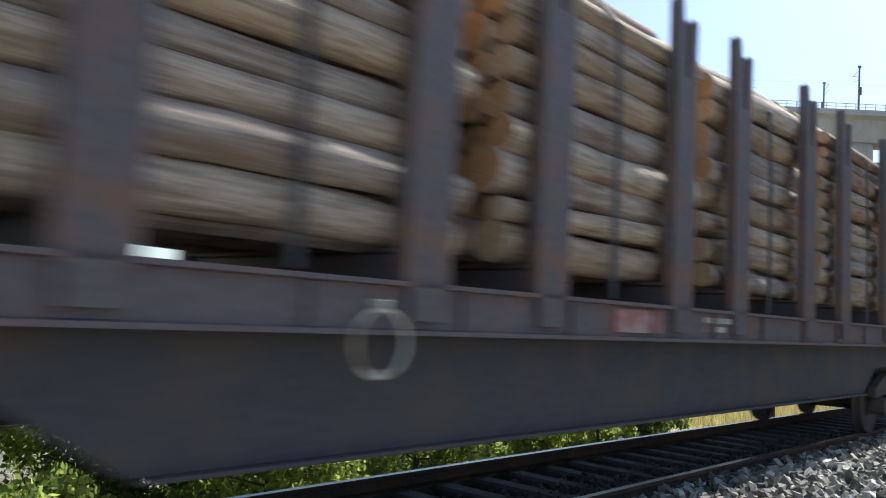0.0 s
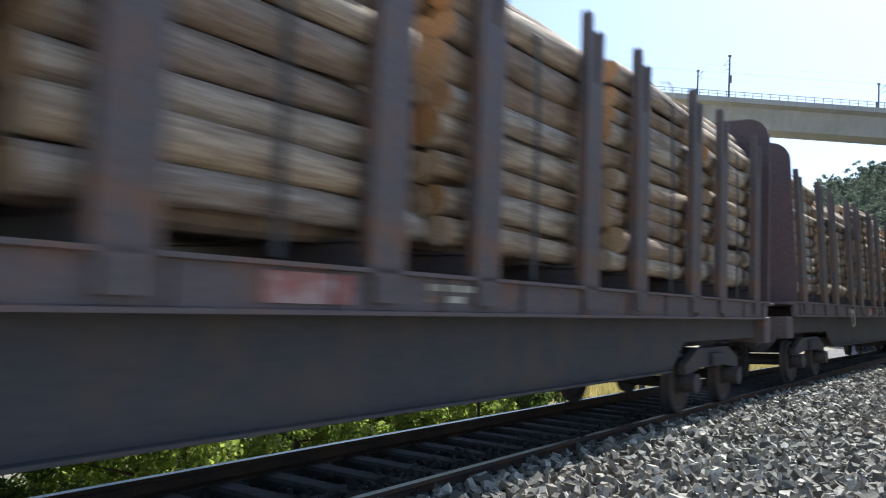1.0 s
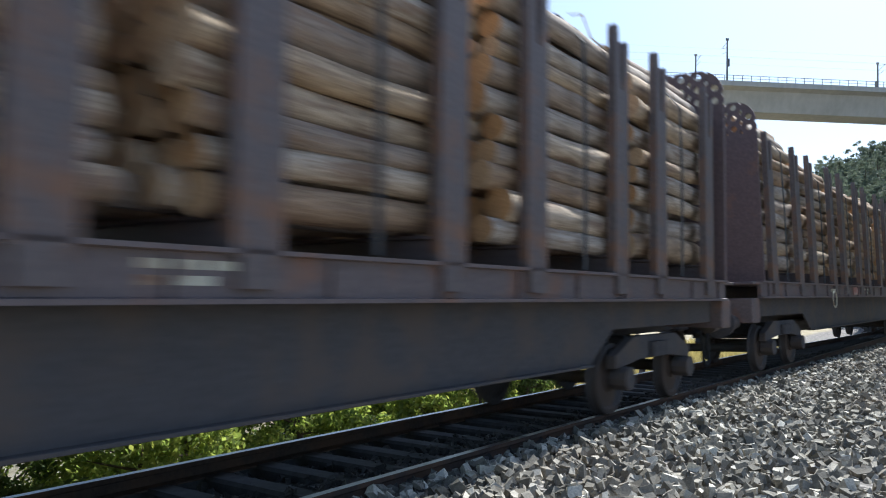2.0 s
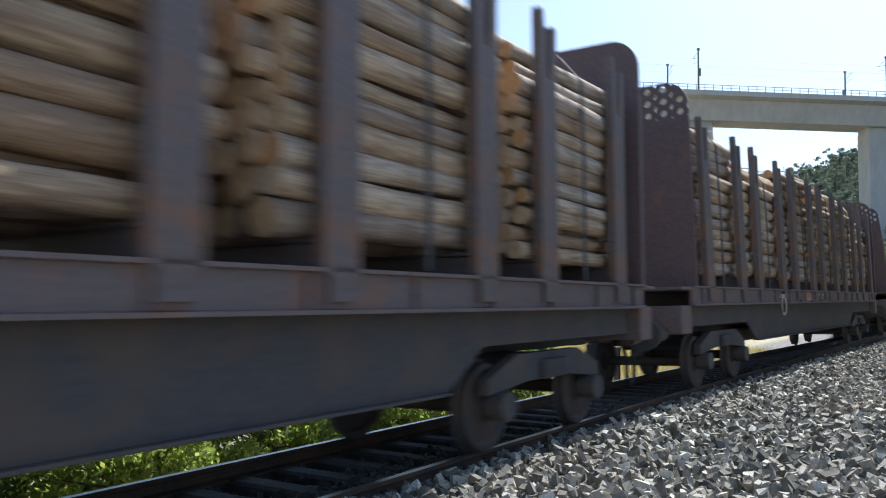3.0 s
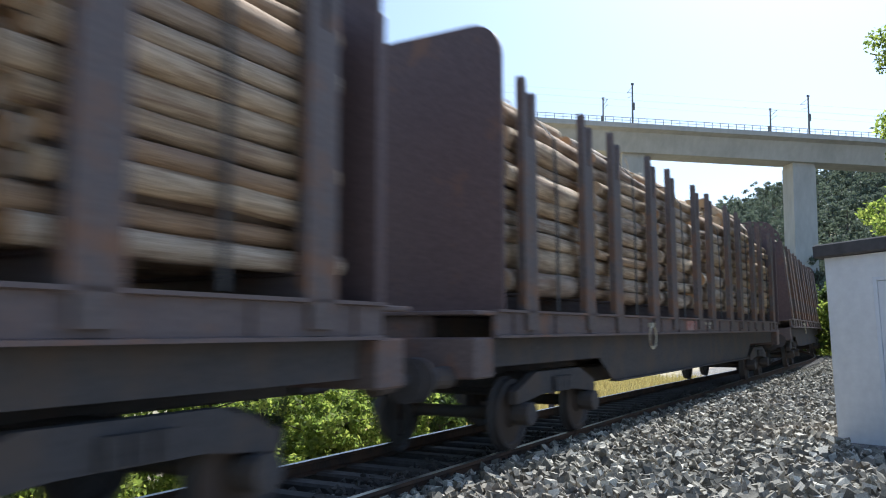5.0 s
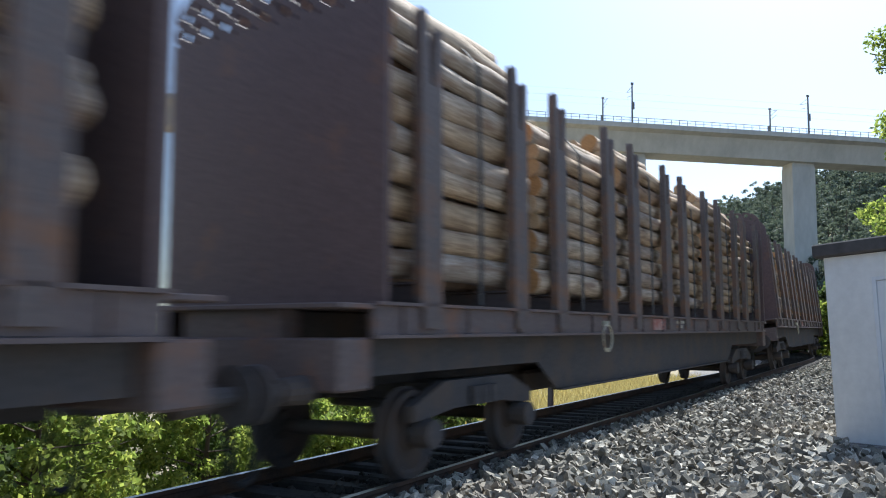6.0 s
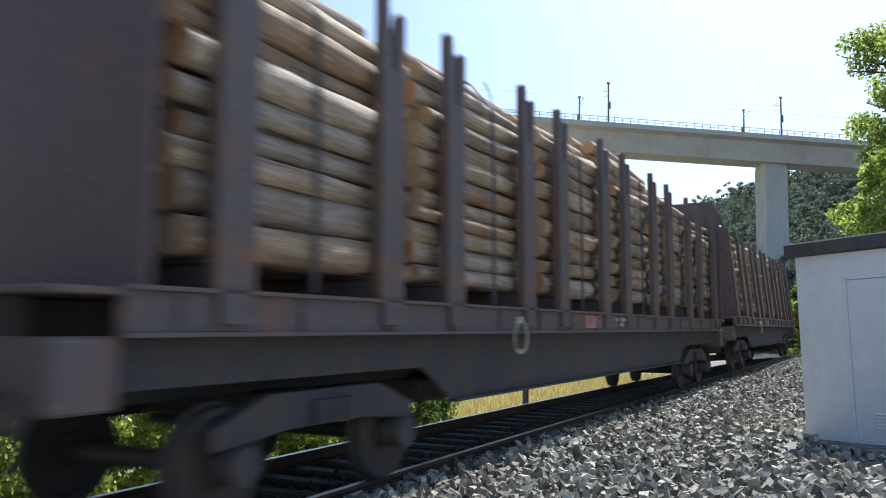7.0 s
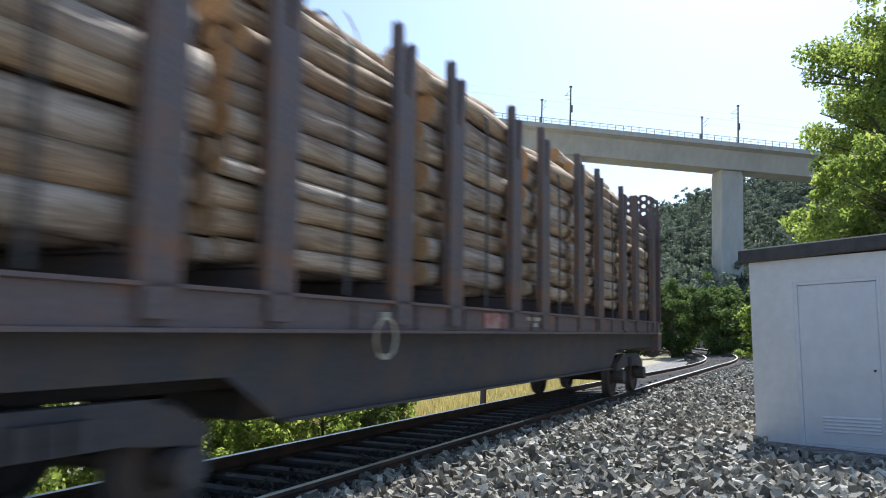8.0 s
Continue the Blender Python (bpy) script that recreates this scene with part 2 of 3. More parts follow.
CX = np.concatenate([[0], np.cumsum(-(np.sin(TH[1:]) + np.sin(TH[:-1])) / 2 * np.diff(S))])
CY = np.concatenate([[0], np.cumsum((np.cos(TH[1:]) + np.cos(TH[:-1])) / 2 * np.diff(S))])
CX -= np.interp(0, S, CX) + OFFSET
CY -= np.interp(0, S, CY)
SLOPE = CANT / GAUGE


def slope_at(s):
    """Cross fall of the track: nearly level on the straight, full in the curve."""
    return float(np.interp(s, [20, 36], [0.01, SLOPE]))



def on_track(s, off=0.0, z=0.0):
    """A place beside or over the line s metres along it."""
    x, y, a = (float(np.interp(s, S, q)) for q in (CX, CY, TH))
    k = slope_at(s)
    o, up = off - k * z, z + k * off - (SLOPE - k) * 0.894
    return Vector((x + o * math.cos(a), y + o * math.sin(a), RISE * y + up)), a


def nearest_s(x, y):
    i = int(np.argmin((CX - x) ** 2 + (CY - y) ** 2))
    a = TH[i]
    return S[i], (x - CX[i]) * math.cos(a) + (y - CY[i]) * math.sin(a)


def sweep(name, outline, s0, s1, step, parent, mats, top=()):
    """A profile of (off, z) points drawn along the track."""
    ss = np.arange(s0, s1 + step, step)
    n, verts, faces = len(outline), [], []
    for s in ss:
        verts += [on_track(s, o, z)[0] for o, z in outline]
    for i in range(len(ss) - 1):
        for j in range(n):
            k = (j + 1) % n
            faces.append((i * n + j, (i + 1) * n + j, (i + 1) * n + k, i * n + k))
    me = raw(name, verts, faces, *mats)
    if top:
        me.polygons.foreach_set("material_index", [1 if (i % n) in top else 0 for i in range(len(faces))])
    bm = bmesh.new()
    bm.from_mesh(me)
    bmesh.ops.recalc_face_normals(bm, faces=bm.faces)
    bm.to_mesh(me)
    bm.free()
    ob = new(name, me)
    ob.parent = parent
    return ob


# ---- ground ----
def ground_height(x, y):
    """Ballast bed and path by the track, a bank falling away behind it, hills far off."""
    s, off = nearest_s(x, y)
    base = RISE * max(min(y, 60), -30)
    if off > 0:
        z = base + np.interp(off, [0, 2.2, 3.2, 4.6, 9, 30], [-0.22, -0.10, -0.14, 0.0, 0.06, 0.5])
    else:
        far = np.interp(y, [2, 12, 20, 32, 50], [0, 0.0, 0.6, 0.95, 1])
        low = np.interp(-off, [0, 1.5, 2.6, 8, 16, 40], [-0.24, -0.4, -1.1, -3.0, -6.0, -9])
        flat = np.interp(-off, [0, 1.5, 2.6, 8, 16, 40], [-0.24, -0.4, -0.7, -0.7, -0.3, 0.3])
        z = base + low * (1 - far) + flat * far
    z -= 0.06 * float(np.interp(s, [20, 36], [1, 0])) * float(np.interp(off, [-1.5, -0.6, 0.9, 1.5], [0, 1, 1, 0]))
    d = math.hypot(x, y)
    if d > 90:
        az = math.degrees(math.atan2(x, y))
        hill = np.interp(az, [-180, -60, -22, -13, -9, -6, -3, 4, 30, 90, 180], [2, -8, -6, 28, 44, 49, 54, 58, 54, 20, 2])
        z += hill * float(np.interp(d, [145, 300], [0, 1])) * (1 if d < 600 else 1.1)
    return z


def ground():
    rings = [0] + list(np.geomspace(1.0, 60, 60)) + list(np.geomspace(66, 2600, 36))
    count = 180
    verts, faces = [(0, 0, ground_height(0, 0))], []
    for r in rings[1:]:
        for k in range(count):
            a = 2 * math.pi * k / count
            x, y = r * math.sin(a), r * math.cos(a)
            verts.append((x, y, ground_height(x, y)))
    for k in range(count):
        faces.append((0, 1 + (k + 1) % count, 1 + k))
    for i in range(len(rings) - 2):
        a, b = 1 + i * count, 1 + (i + 1) * count
        for k in range(count):
            k2 = (k + 1) % count
            faces.append((a + k, a + k2, b + k2, b + k))
    tagged(new("ground", raw("ground", verts, faces, GROUND, smooth=True)), "gravel by the track, dry grass and earth beyond", "ground", kind="structure")


ground()


# ---- track ----
def track():
    thing = tagged(new("railway_track"), "single railway track curving away on stone ballast", "railway track", kind="structure")
    for side, name in ((1, "rail"), (-1, "rail")):
        c = side * GAUGE / 2 + side * 0.03
        outline = [(c - 0.036, 0), (c + 0.036, 0), (c + 0.036, -0.04), (c + 0.01, -0.055), (c + 0.01, -0.13), (c + 0.07, -0.15), (c + 0.07, -0.165),
                   (c - 0.07, -0.165), (c - 0.07, -0.15), (c - 0.01, -0.13), (c - 0.01, -0.055), (c - 0.036, -0.04)]
        sweep(name, outline, -30, 150, 0.8, thing, (RAILSIDE, RAILTOP), (0,))
    bm = bmesh.new()
    box(bm, -1.3, 1.3, -0.13, 0.13, -0.1, 0.1, 0.03)
    me = mesh_of("sleeper", bm, SLEEPER)
    for i in range(200):
        s = -10 + i * 0.6
        p, a = on_track(s, 0, -0.245)
        ob = new("sleeper", me)
        ob.parent = thing
        ob.matrix_basis = Matrix.Translation(p) @ pose(0, 0, 0, math.degrees(math.atan(RISE)), -math.degrees(math.atan(slope_at(s))), math.degrees(a))


track()


# ---- the train ----
SPEED, PASS_AT, FIRST, PITCH = 26.14, 7.48, 0.5068, 23.68     # the first front passes PASS_AT metres along at FIRST seconds
BODY = 21.4
U = BODY / 2                    # the body reaches this far either way
PIVOT = 2.53                    # bogie centre behind the headstock
AXLE = 1.17                     # half the distance between a bogie's axles
WALL = 0.19                     # the end walls stand this far in
CENTRES = (2.03, 5.45, 8.9, 12.35, 15.9, 19.35)     # log stacks behind the headstock
DECK = 1.78                     # deck top over the rails
FLOOR = 2.0                    # the logs lie on cross beams
TOPZ = 4.68


def front(n, t):
    return PASS_AT - SPEED * (t - FIRST) + n * PITCH


def riding(s0):
    """Rows for a wagon whose front is s0 metres along the line at the start."""
    rows = []
    for i in range(81):
        t = i * 0.1
        s = s0 - SPEED * t
        a, _ = on_track(s + PIVOT)
        b, _ = on_track(s + BODY - PIVOT)
        d = (b - a).normalized()
        heading = math.degrees(math.atan2(-d.x, d.y))
        tilt = math.degrees(math.asin(d.z))
        rows.append((t, Matrix.Translation((a + b) / 2) @ pose(0, 0, 0, tilt, -math.degrees(math.atan(slope_at(s + BODY / 2))), heading)))
    return rows


def stake_mesh():
    """A broad tapered post that ends in two prongs."""
    bm = bmesh.new()
    zf, lo, t = DECK + 2.2, DECK - 0.05, TOPZ + 0.06
    prism(bm, [(-0.2, lo), (0.2, lo), (0.19, zf - 0.3), (0.2, t - 0.2), (0.18, t - 0.14), (0.13, t - 0.14), (0.105, t - 0.19), (0.03, zf), (-0.03, zf),
               (-0.105, t - 0.06), (-0.13, t), (-0.18, t), (-0.2, t - 0.05), (-0.19, zf - 0.3)], -0.05, 0.05, "x")
    return mesh_of("stake", bm, STAKE)


def pocket_mesh():
    bm = bmesh.new()
    box(bm, -0.055, 0.065, -0.15, 0.15, DECK - 0.24, DECK + 0.003)
    return mesh_of("stake_pocket", bm, STAKE)


def bulkhead_mesh(holes):
    """A steel end wall with rounded shoulders, with or without rows of round holes along its top."""
    bm = bmesh.new()
    w, z0, z1, thick = 1.4, DECK - 0.02, TOPZ + 0.58, 0.03
    cols, rows_, ch, rad, rc = 10, 3, 0.21, 0.06, 0.42
    zh = z1 - ch * rows_
    cw = 2 * w / cols
    if not holes:
        arc = [(w - rc + rc * math.cos(a * math.pi / 16), z1 - rc + rc * math.sin(a * math.pi / 16)) for a in range(9)]
        prism(bm, [(-w, z0), (w, z0)] + arc + [(-x, z) for x, z in arc[::-1]], -thick, thick)
        return mesh_of("bulkhead", bm, BULK)
    prism(bm, [(-w, z0), (w, z0), (w, zh), (-w, zh)], -thick, thick)

    def shoulder(x, z):
        cx, cz = w - rc, z1 - rc
        dx, dz = abs(x) - cx, z - cz
        ln = math.hypot(dx, dz)
        if dx > 0 and dz > 0 and ln > rc:
            return math.copysign(cx + dx * rc / ln, x), cz + dz * rc / ln
        return x, z

    n = 12
    for i in range(cols):
        for j in range(rows_):
            cx, cz = -w + (i + 0.5) * cw, zh + (j + 0.5) * ch
            open_ = holes and not (i in (0, cols - 1) and j == rows_ - 1)
            sq = []
            for k in range(n):
                a = 2 * math.pi * k / n + math.pi / 4
                m = max(abs(math.cos(a)) / (cw / 2), abs(math.sin(a)) / (ch / 2))
                sq.append(shoulder(cx + math.cos(a) / m, cz + math.sin(a) / m))
            fo, bo = ([bm.verts.new((x, y, z)) for x, z in sq] for y in (-thick, thick))
            for k in range(n):
                bm.faces.new((fo[k], fo[(k + 1) % n], bo[(k + 1) % n], bo[k]))
            if not open_:
                bm.faces.new(fo[::-1])
                bm.faces.new(bo)
                continue
            ring = [(cx + rad * math.cos(2 * math.pi * k / n + math.pi / 4), cz + rad * math.sin(2 * math.pi * k / n + math.pi / 4)) for k in range(n)]
            fi, bi = ([bm.verts.new((x, y, z)) for x, z in ring] for y in (-thick, thick))
            for k in range(n):
                k2 = (k + 1) % n
                bm.faces.new((fi[k], fi[k2], fo[k2], fo[k]))
                bm.faces.new((bi[k2], bi[k], bo[k], bo[k2]))
                bm.faces.new((fi[k2], fi[k], bi[k], bi[k2]))
    bmesh.ops.remove_doubles(bm, verts=bm.verts, dist=0.0005)
    return mesh_of("bulkhead", bm, BULK)


def end_post_mesh():
    bm = bmesh.new()
    box(bm, -0.05, 0.05, -0.11, -0.033, DECK - 0.02, TOPZ - 0.25, 0.01)
    return mesh_of("end_post", bm, BULK)


def platform_mesh():
    bm = bmesh.new()
    box(bm, -1.33, 1.33, -U + 0.05, U - 0.05, DECK - 0.06, DECK - 0.01, 0.0)
    return mesh_of("deck", bm, WAGON)


def beam_mesh():
    """Cross beam that the logs lie on."""
    bm = bmesh.new()
    box(bm, -1.3, 1.3, -0.09, 0.09, DECK - 0.008, FLOOR - 0.03, 0.012)
    box(bm, -1.3, 1.3, -0.13, 0.13, FLOOR - 0.03, FLOOR, 0.008)
    return mesh_of("cross_beam", bm, WAGON)



def sill_mesh():
    """Side sill: a channel with flanges."""
    bm = bmesh.new()
    t, b = DECK, DECK - 0.33
    prism(bm, [(-0.05, t), (0.07, t), (0.07, t - 0.03), (0.012, t - 0.04), (0.012, b + 0.04), (0.06, b + 0.03), (0.06, b), (-0.05, b)], -U + 0.05, U - 0.05)
    return mesh_of("side_sill", bm, WAGON)


def rib_mesh():
    bm = bmesh.new()
    box(bm, 0.013, 0.05, -0.014, 0.014, DECK - 0.29, DECK - 0.042)
    return mesh_of("rib", bm, WAGON)


def girder_mesh():
    """Deep girder set back under the sill, hanging low between the bogies."""
    bm = bmesh.new()
    y1, top = U - 0.1, DECK - 0.334
    prism(bm, [(-y1, top), (y1, top), (y1, 1.1), (y1 - 4.0, 1.1), (y1 - 4.65, 0.72), (-y1 + 4.65, 0.72), (-y1 + 4.0, 1.1), (-y1, 1.1)], -0.015, 0.015, "x")
    return mesh_of("girder", bm, BOGIE)


def flange_mesh():
    bm = bmesh.new()
    box(bm, -0.09, 0.09, -U + 4.82, U - 4.82, 0.69, 0.718, 0.004)
    return mesh_of("flange", bm, BOGIE)


def spine_mesh():
    bm = bmesh.new()
    box(bm, -0.35, 0.35, -U + 0.05, U - 0.05, 0.92, DECK - 0.064, 0.02)
    box(bm, -0.5, 0.5, -5.6, 5.6, 0.62, 0.92, 0.04)
    return mesh_of("centre_sill", bm, BOGIE)


def tank_mesh():
    """Air reservoir and brake rigging under the floor."""
    bm = bmesh.new()
    rod(bm, (0, -0.6, 0), (0, 0.6, 0), 0.19, 0.19, 14)
    for y in (-0.4, 0.4):
        box(bm, -0.03, 0.03, y - 0.02, y + 0.02, 0.17, 0.42)
    return mesh_of("air_tank", bm, BOGIE)



def bogie_parts():
    """Bolster, cast side frames, axle boxes, springs and brake beams."""
    out = {"bolster": box(bmesh.new(), -1.0, 1.0, -0.25, 0.25, 0.68, 0.95, 0.04)}
    out["side_frame"] = prism(bmesh.new(), [(-1.42, 0.6), (-0.95, 0.64), (-0.6, 0.68), (0.6, 0.68), (0.95, 0.64), (1.42, 0.6), (1.42, 0.76), (0.8, 0.98), (-0.8, 0.98), (-1.42, 0.76)], -0.06, 0.06, "x")
    bm = bmesh.new()
    prism(bm, [(0.17 * math.cos(a * math.pi / 6), 0.15 * math.sin(a * math.pi / 6)) for a in range(12)], -0.1, 0.14, "x")
    out["axle_box"] = bm
    out["spring"] = rod(bmesh.new(), (0, 0, 0.7), (0, 0, 0.9), 0.075, 0.075, 10)
    out["brake_beam"] = rod(bmesh.new(), (-0.75, 0, 0.66), (0.75, 0, 0.66), 0.05)
    return {k: mesh_of(k, b, BOGIE) for k, b in out.items()}


def wheelset_mesh():
    """Axle and two wheels turned in one piece."""
    half = [(1.02, 0.0), (1.02, 0.075), (0.93, 0.085), (0.93, 0.16), (0.9, 0.17), (0.89, 0.36), (0.93, 0.39), (0.93, 0.45), (0.83, 0.462), (0.815, 0.49), (0.785, 0.485), (0.785, 0.39), (0.83, 0.36), (0.82, 0.17), (0.77, 0.15), (0.76, 0.085)]
    line = half + [(-x, r) for x, r in half[::-1]]
    n, verts, faces = 36, [], []
    for x, r in line:
        verts += [(x, r * math.cos(2 * math.pi * k / n), r * math.sin(2 * math.pi * k / n)) for k in range(n)]
    for i in range(len(line) - 1):
        for k in range(n):
            k2 = (k + 1) % n
            faces.append((i * n + k, i * n + k2, (i + 1) * n + k2, (i + 1) * n + k))
    return raw("wheelset", verts, faces, WHEEL)


def ring_mesh():
    """Ring handle hung from the sill."""
    bm = bmesh.new()
    n, m, rad, r = 30, 8, 0.2, 0.014
    grid = [[bm.verts.new((r * math.sin(2 * math.pi * j / m), (rad + r * math.cos(2 * math.pi * j / m)) * math.cos(2 * math.pi * i / n), (rad + r * math.cos(2 * math.pi * j / m)) * math.sin(2 * math.pi * i / n))) for j in range(m)] for i in range(n)]
    for i in range(n):
        for j in range(m):
            bm.faces.new((grid[i][j], grid[(i + 1) % n][j], grid[(i + 1) % n][(j + 1) % m], grid[i][(j + 1) % m]))
    box(bm, -0.1, 0.02, -0.03, 0.03, rad - 0.02, rad + 0.06, 0.008)
    box(bm, -0.02, 0.02, -0.02, 0.02, -rad - 0.01, -rad + 0.05, 0.006)
    return mesh_of("ring_handle", bm, RINGPAINT)


def coupling_mesh():
    bm = bmesh.new()
    rod(bm, (0, 0, 0.98), (0, -1.1, 0.95), 0.05)
    box(bm, -0.12, 0.12, -0.5, 0.02, 0.88, 1.08, 0.03)
    for k in range(3):
        rod(bm, (-0.06, -0.55 - 0.18 * k, 0.96), (0.06, -0.55 - 0.18 * k, 0.96), 0.04)
    return mesh_of("coupling_hook", bm, BOGIE)


def buffer_mesh():
    bm = bmesh.new()
    rod(bm, (0, 0.02, 0), (0, -0.35, 0), 0.13, 0.11, 14)
    rod(bm, (0, -0.35, 0), (0, -0.6, 0), 0.075, 0.075, 12)
    rod(bm, (0, -0.6, 0), (0, -0.64, 0), 0.24, 0.23, 20)
    return mesh_of("buffer", bm, BOGIE)


def headstock_mesh():
    bm = bmesh.new()
    box(bm, -1.32, 1.32, -0.45, 0.02, 1.0, 1.46, 0.02)
    box(bm, -1.36, 1.36, -0.5, 0.0, DECK - 0.07, DECK - 0.02, 0.01)
    box(bm, -0.6, 0.6, -0.4, -0.1, 1.44, DECK - 0.05, 0.01)
    return mesh_of("headstock", bm, WAGON)


def hose_mesh():
    """Brake hose hanging in a narrow loop."""
    bm = bmesh.new()
    pts = [(0, 0.1, 0.84), (0, -0.05, 0.82), (0.01, -0.1, 0.7), (0.02, -0.1, 0.5)]
    pts += [(0.02, -0.25 + 0.15 * math.cos(math.pi * k / 8), 0.4 - 0.17 * math.sin(math.pi * k / 8)) for k in range(9)]
    pts += [(0.02, -0.4, 0.5), (0.01, -0.41, 0.7), (0, -0.48, 0.84), (0, -0.62, 0.88)]
    tube(bm, pts, 0.034)
    return mesh_of("brake_hose", bm, RUBBER)


WHEELSETS, BODIES = [], []
STACKS = len(CENTRES)


def marking(thing):
    """Pale stencilled bars and a red plate on the sill."""
    for y, w, z in ((10.5, 0.2, 0.08), (10.76, 0.16, 0.08), (10.98, 0.24, 0.08), (10.5, 0.14, 0.17), (10.7, 0.3, 0.17)):
        part("marking", box(bmesh.new(), 1.358, 1.361, -U + y, -U + y + w, DECK - z - 0.055, DECK - z), RINGPAINT, thing, "faded pale stencilled bar")
    part("plate", box(bmesh.new(), 1.37, 1.376, -U + 8.8, -U + 9.6, DECK - 0.26, DECK - 0.06), REDPLATE, thing, "faded red plate")


RING_AT = 6.1


def wagon(front_holes, back_holes):
    """A bogie log wagon with end walls and stakes. Its front is at -y."""
    thing = new("log_wagon")
    part("deck", platform_mesh(), None, thing)
    part("centre_sill", spine_mesh(), None, thing)
    sill, rib, girder, flange = sill_mesh(), rib_mesh(), girder_mesh(), flange_mesh()
    for x in (1, -1):
        ob = part("side_sill", sill, None, thing)
        ob.matrix_basis = pose(1.345 * x, 0, 0, 0, 0, 0 if x > 0 else 180)
        for k in range(17):
            part("rib", rib, None, ob).matrix_basis = pose(0, -U + 0.5 + k * (BODY - 1.0) / 16, 0)
        gd = part("girder", girder, None, thing, "dark deep girder under the sill")
        gd.matrix_basis = pose(1.12 * x, 0, 0)
        part("flange", flange, None, gd)
    for x, y in ((0.75, 2.4), (-0.75, -2.0)):
        part("air_tank", tank_mesh(), None, thing).matrix_basis = pose(x, y, 0.8)
    beam, stake, pocket = beam_mesh(), stake_mesh(), pocket_mesh()
    for k in range(STACKS):
        for dy in (-1.05, 1.05):
            y = -U + CENTRES[k] + dy
            part("cross_beam", beam, None, thing).matrix_basis = pose(0, y, 0)
            for x in (1.35, -1.35):
                sk = part("stake", stake, None, thing)
                sk.matrix_basis = pose(x, y, 0, 0, 0, 0 if x > 0 else 180)
                part("stake_pocket", pocket, None, sk)
    buf, hook, hose, head = buffer_mesh(), coupling_mesh(), hose_mesh(), headstock_mesh()
    gear, wheels, post = bogie_parts(), wheelset_mesh(), end_post_mesh()
    for end, holes in ((-1, front_holes), (1, back_holes)):
        spin = 0 if end < 0 else 180
        part("headstock", head, None, thing).matrix_basis = pose(0, end * (U - 0.05), 0, 0, 0, spin)
        ob = part("bulkhead", bulkhead_mesh(holes), None, thing, "brown steel end wall with rows of round holes" if holes else "plain brown steel end wall with rounded shoulders")
        ob.matrix_basis = pose(0, end * (U - WALL), 0, 0, 0, spin)
        for x in (-1.35, 1.35) if end > 0 else ():
            part("end_post", post, None, ob).matrix_basis = pose(x, 0, 0)
        for x in (-0.95, 0.95):
            part("buffer", buf, None, thing).matrix_basis = pose(x, end * (U + 0.4), 1.02, 0, 0, spin)
        part("coupling_hook", hook, None, thing).matrix_basis = pose(0, end * (U + 0.4), 0, 0, 0, spin)
        part("brake_hose", hose, None, thing, "black rubber hose").matrix_basis = pose(0.5 if end < 0 else -0.5, end * (U + 0.42), 0, 0, 0, spin)
        bg = part("bogie", gear["bolster"], None, thing, "dark cast steel two-axle bogie")
        bg.matrix_basis = pose(0, end * (U - PIVOT), 0)
        for x in (1, -1):
            part("side_frame", gear["side_frame"], None, bg).matrix_basis = pose(1.04 * x, 0, 0)
            for y in (-AXLE, AXLE):
                part("axle_box", gear["axle_box"], None, bg).matrix_basis = pose(1.06 * x, y, 0.47, 0, 0, 0 if x > 0 else 180)
            for y in (-0.2, 0.0, 0.2):
                part("spring", gear["spring"], None, bg).matrix_basis = pose(1.14 * x, y, 0)
        for y in (-0.36, 0.36):
            part("brake_beam", gear["brake_beam"], None, bg).matrix_basis = pose(0, y, 0)
        for y in (-AXLE, AXLE):
            part("wheelset", wheels, None, bg).matrix_basis = pose(0, y, 0.455)
    ob = part("ring_handle", ring_mesh(), None, thing, "pale painted ring handle")
    ob.matrix_basis = pose(1.43, -U + RING_AT, DECK - 0.38)
    marking(thing)
    return thing


def log_meshes(count=10):
    out = []
    rng = random.Random(7)
    for k in range(count):
        n, m = 12, 9
        verts, faces = [], []
        bend = rng.uniform(-0.35, 0.35), rng.uniform(-0.25, 0.25)
        for i in range(m):
            f = i / (m - 1)
            y = f - 0.5
            taper = 1.06 - 0.14 * f
            cx, cz = bend[0] * math.sin(math.pi * f), bend[1] * math.sin(math.pi * f)
            for j in range(n):
                a = 2 * math.pi * j / n
                r = taper * (1 + 0.13 * noise.noise((math.cos(a) * 1.3 + k * 9, math.sin(a) * 1.3, f * 6)))
                verts.append((cx + r * math.cos(a), y, cz + r * math.sin(a)))
        for i in range(m - 1):
            for j in range(n):
                j2 = (j + 1) % n
                faces.append((i * n + j, (i + 1) * n + j, (i + 1) * n + j2, i * n + j2))
        faces.append(tuple(range(n)))
        faces.append(tuple(range((m - 1) * n, m * n))[::-1])
        me = raw("log", verts, faces, BARK, CUT)
        side = n * (m - 1)
        me.polygons.foreach_set("material_index", [0] * side + [1, 1])
        me.polygons.foreach_set("use_smooth", [True] * side + [False, False])
        bm = bmesh.new()
        bm.from_mesh(me)
        bmesh.ops.recalc_face_normals(bm, faces=bm.faces)
        bm.to_mesh(me)
        bm.free()
        out.append((me, verts, faces, side))
    return out


LOGS = log_meshes()


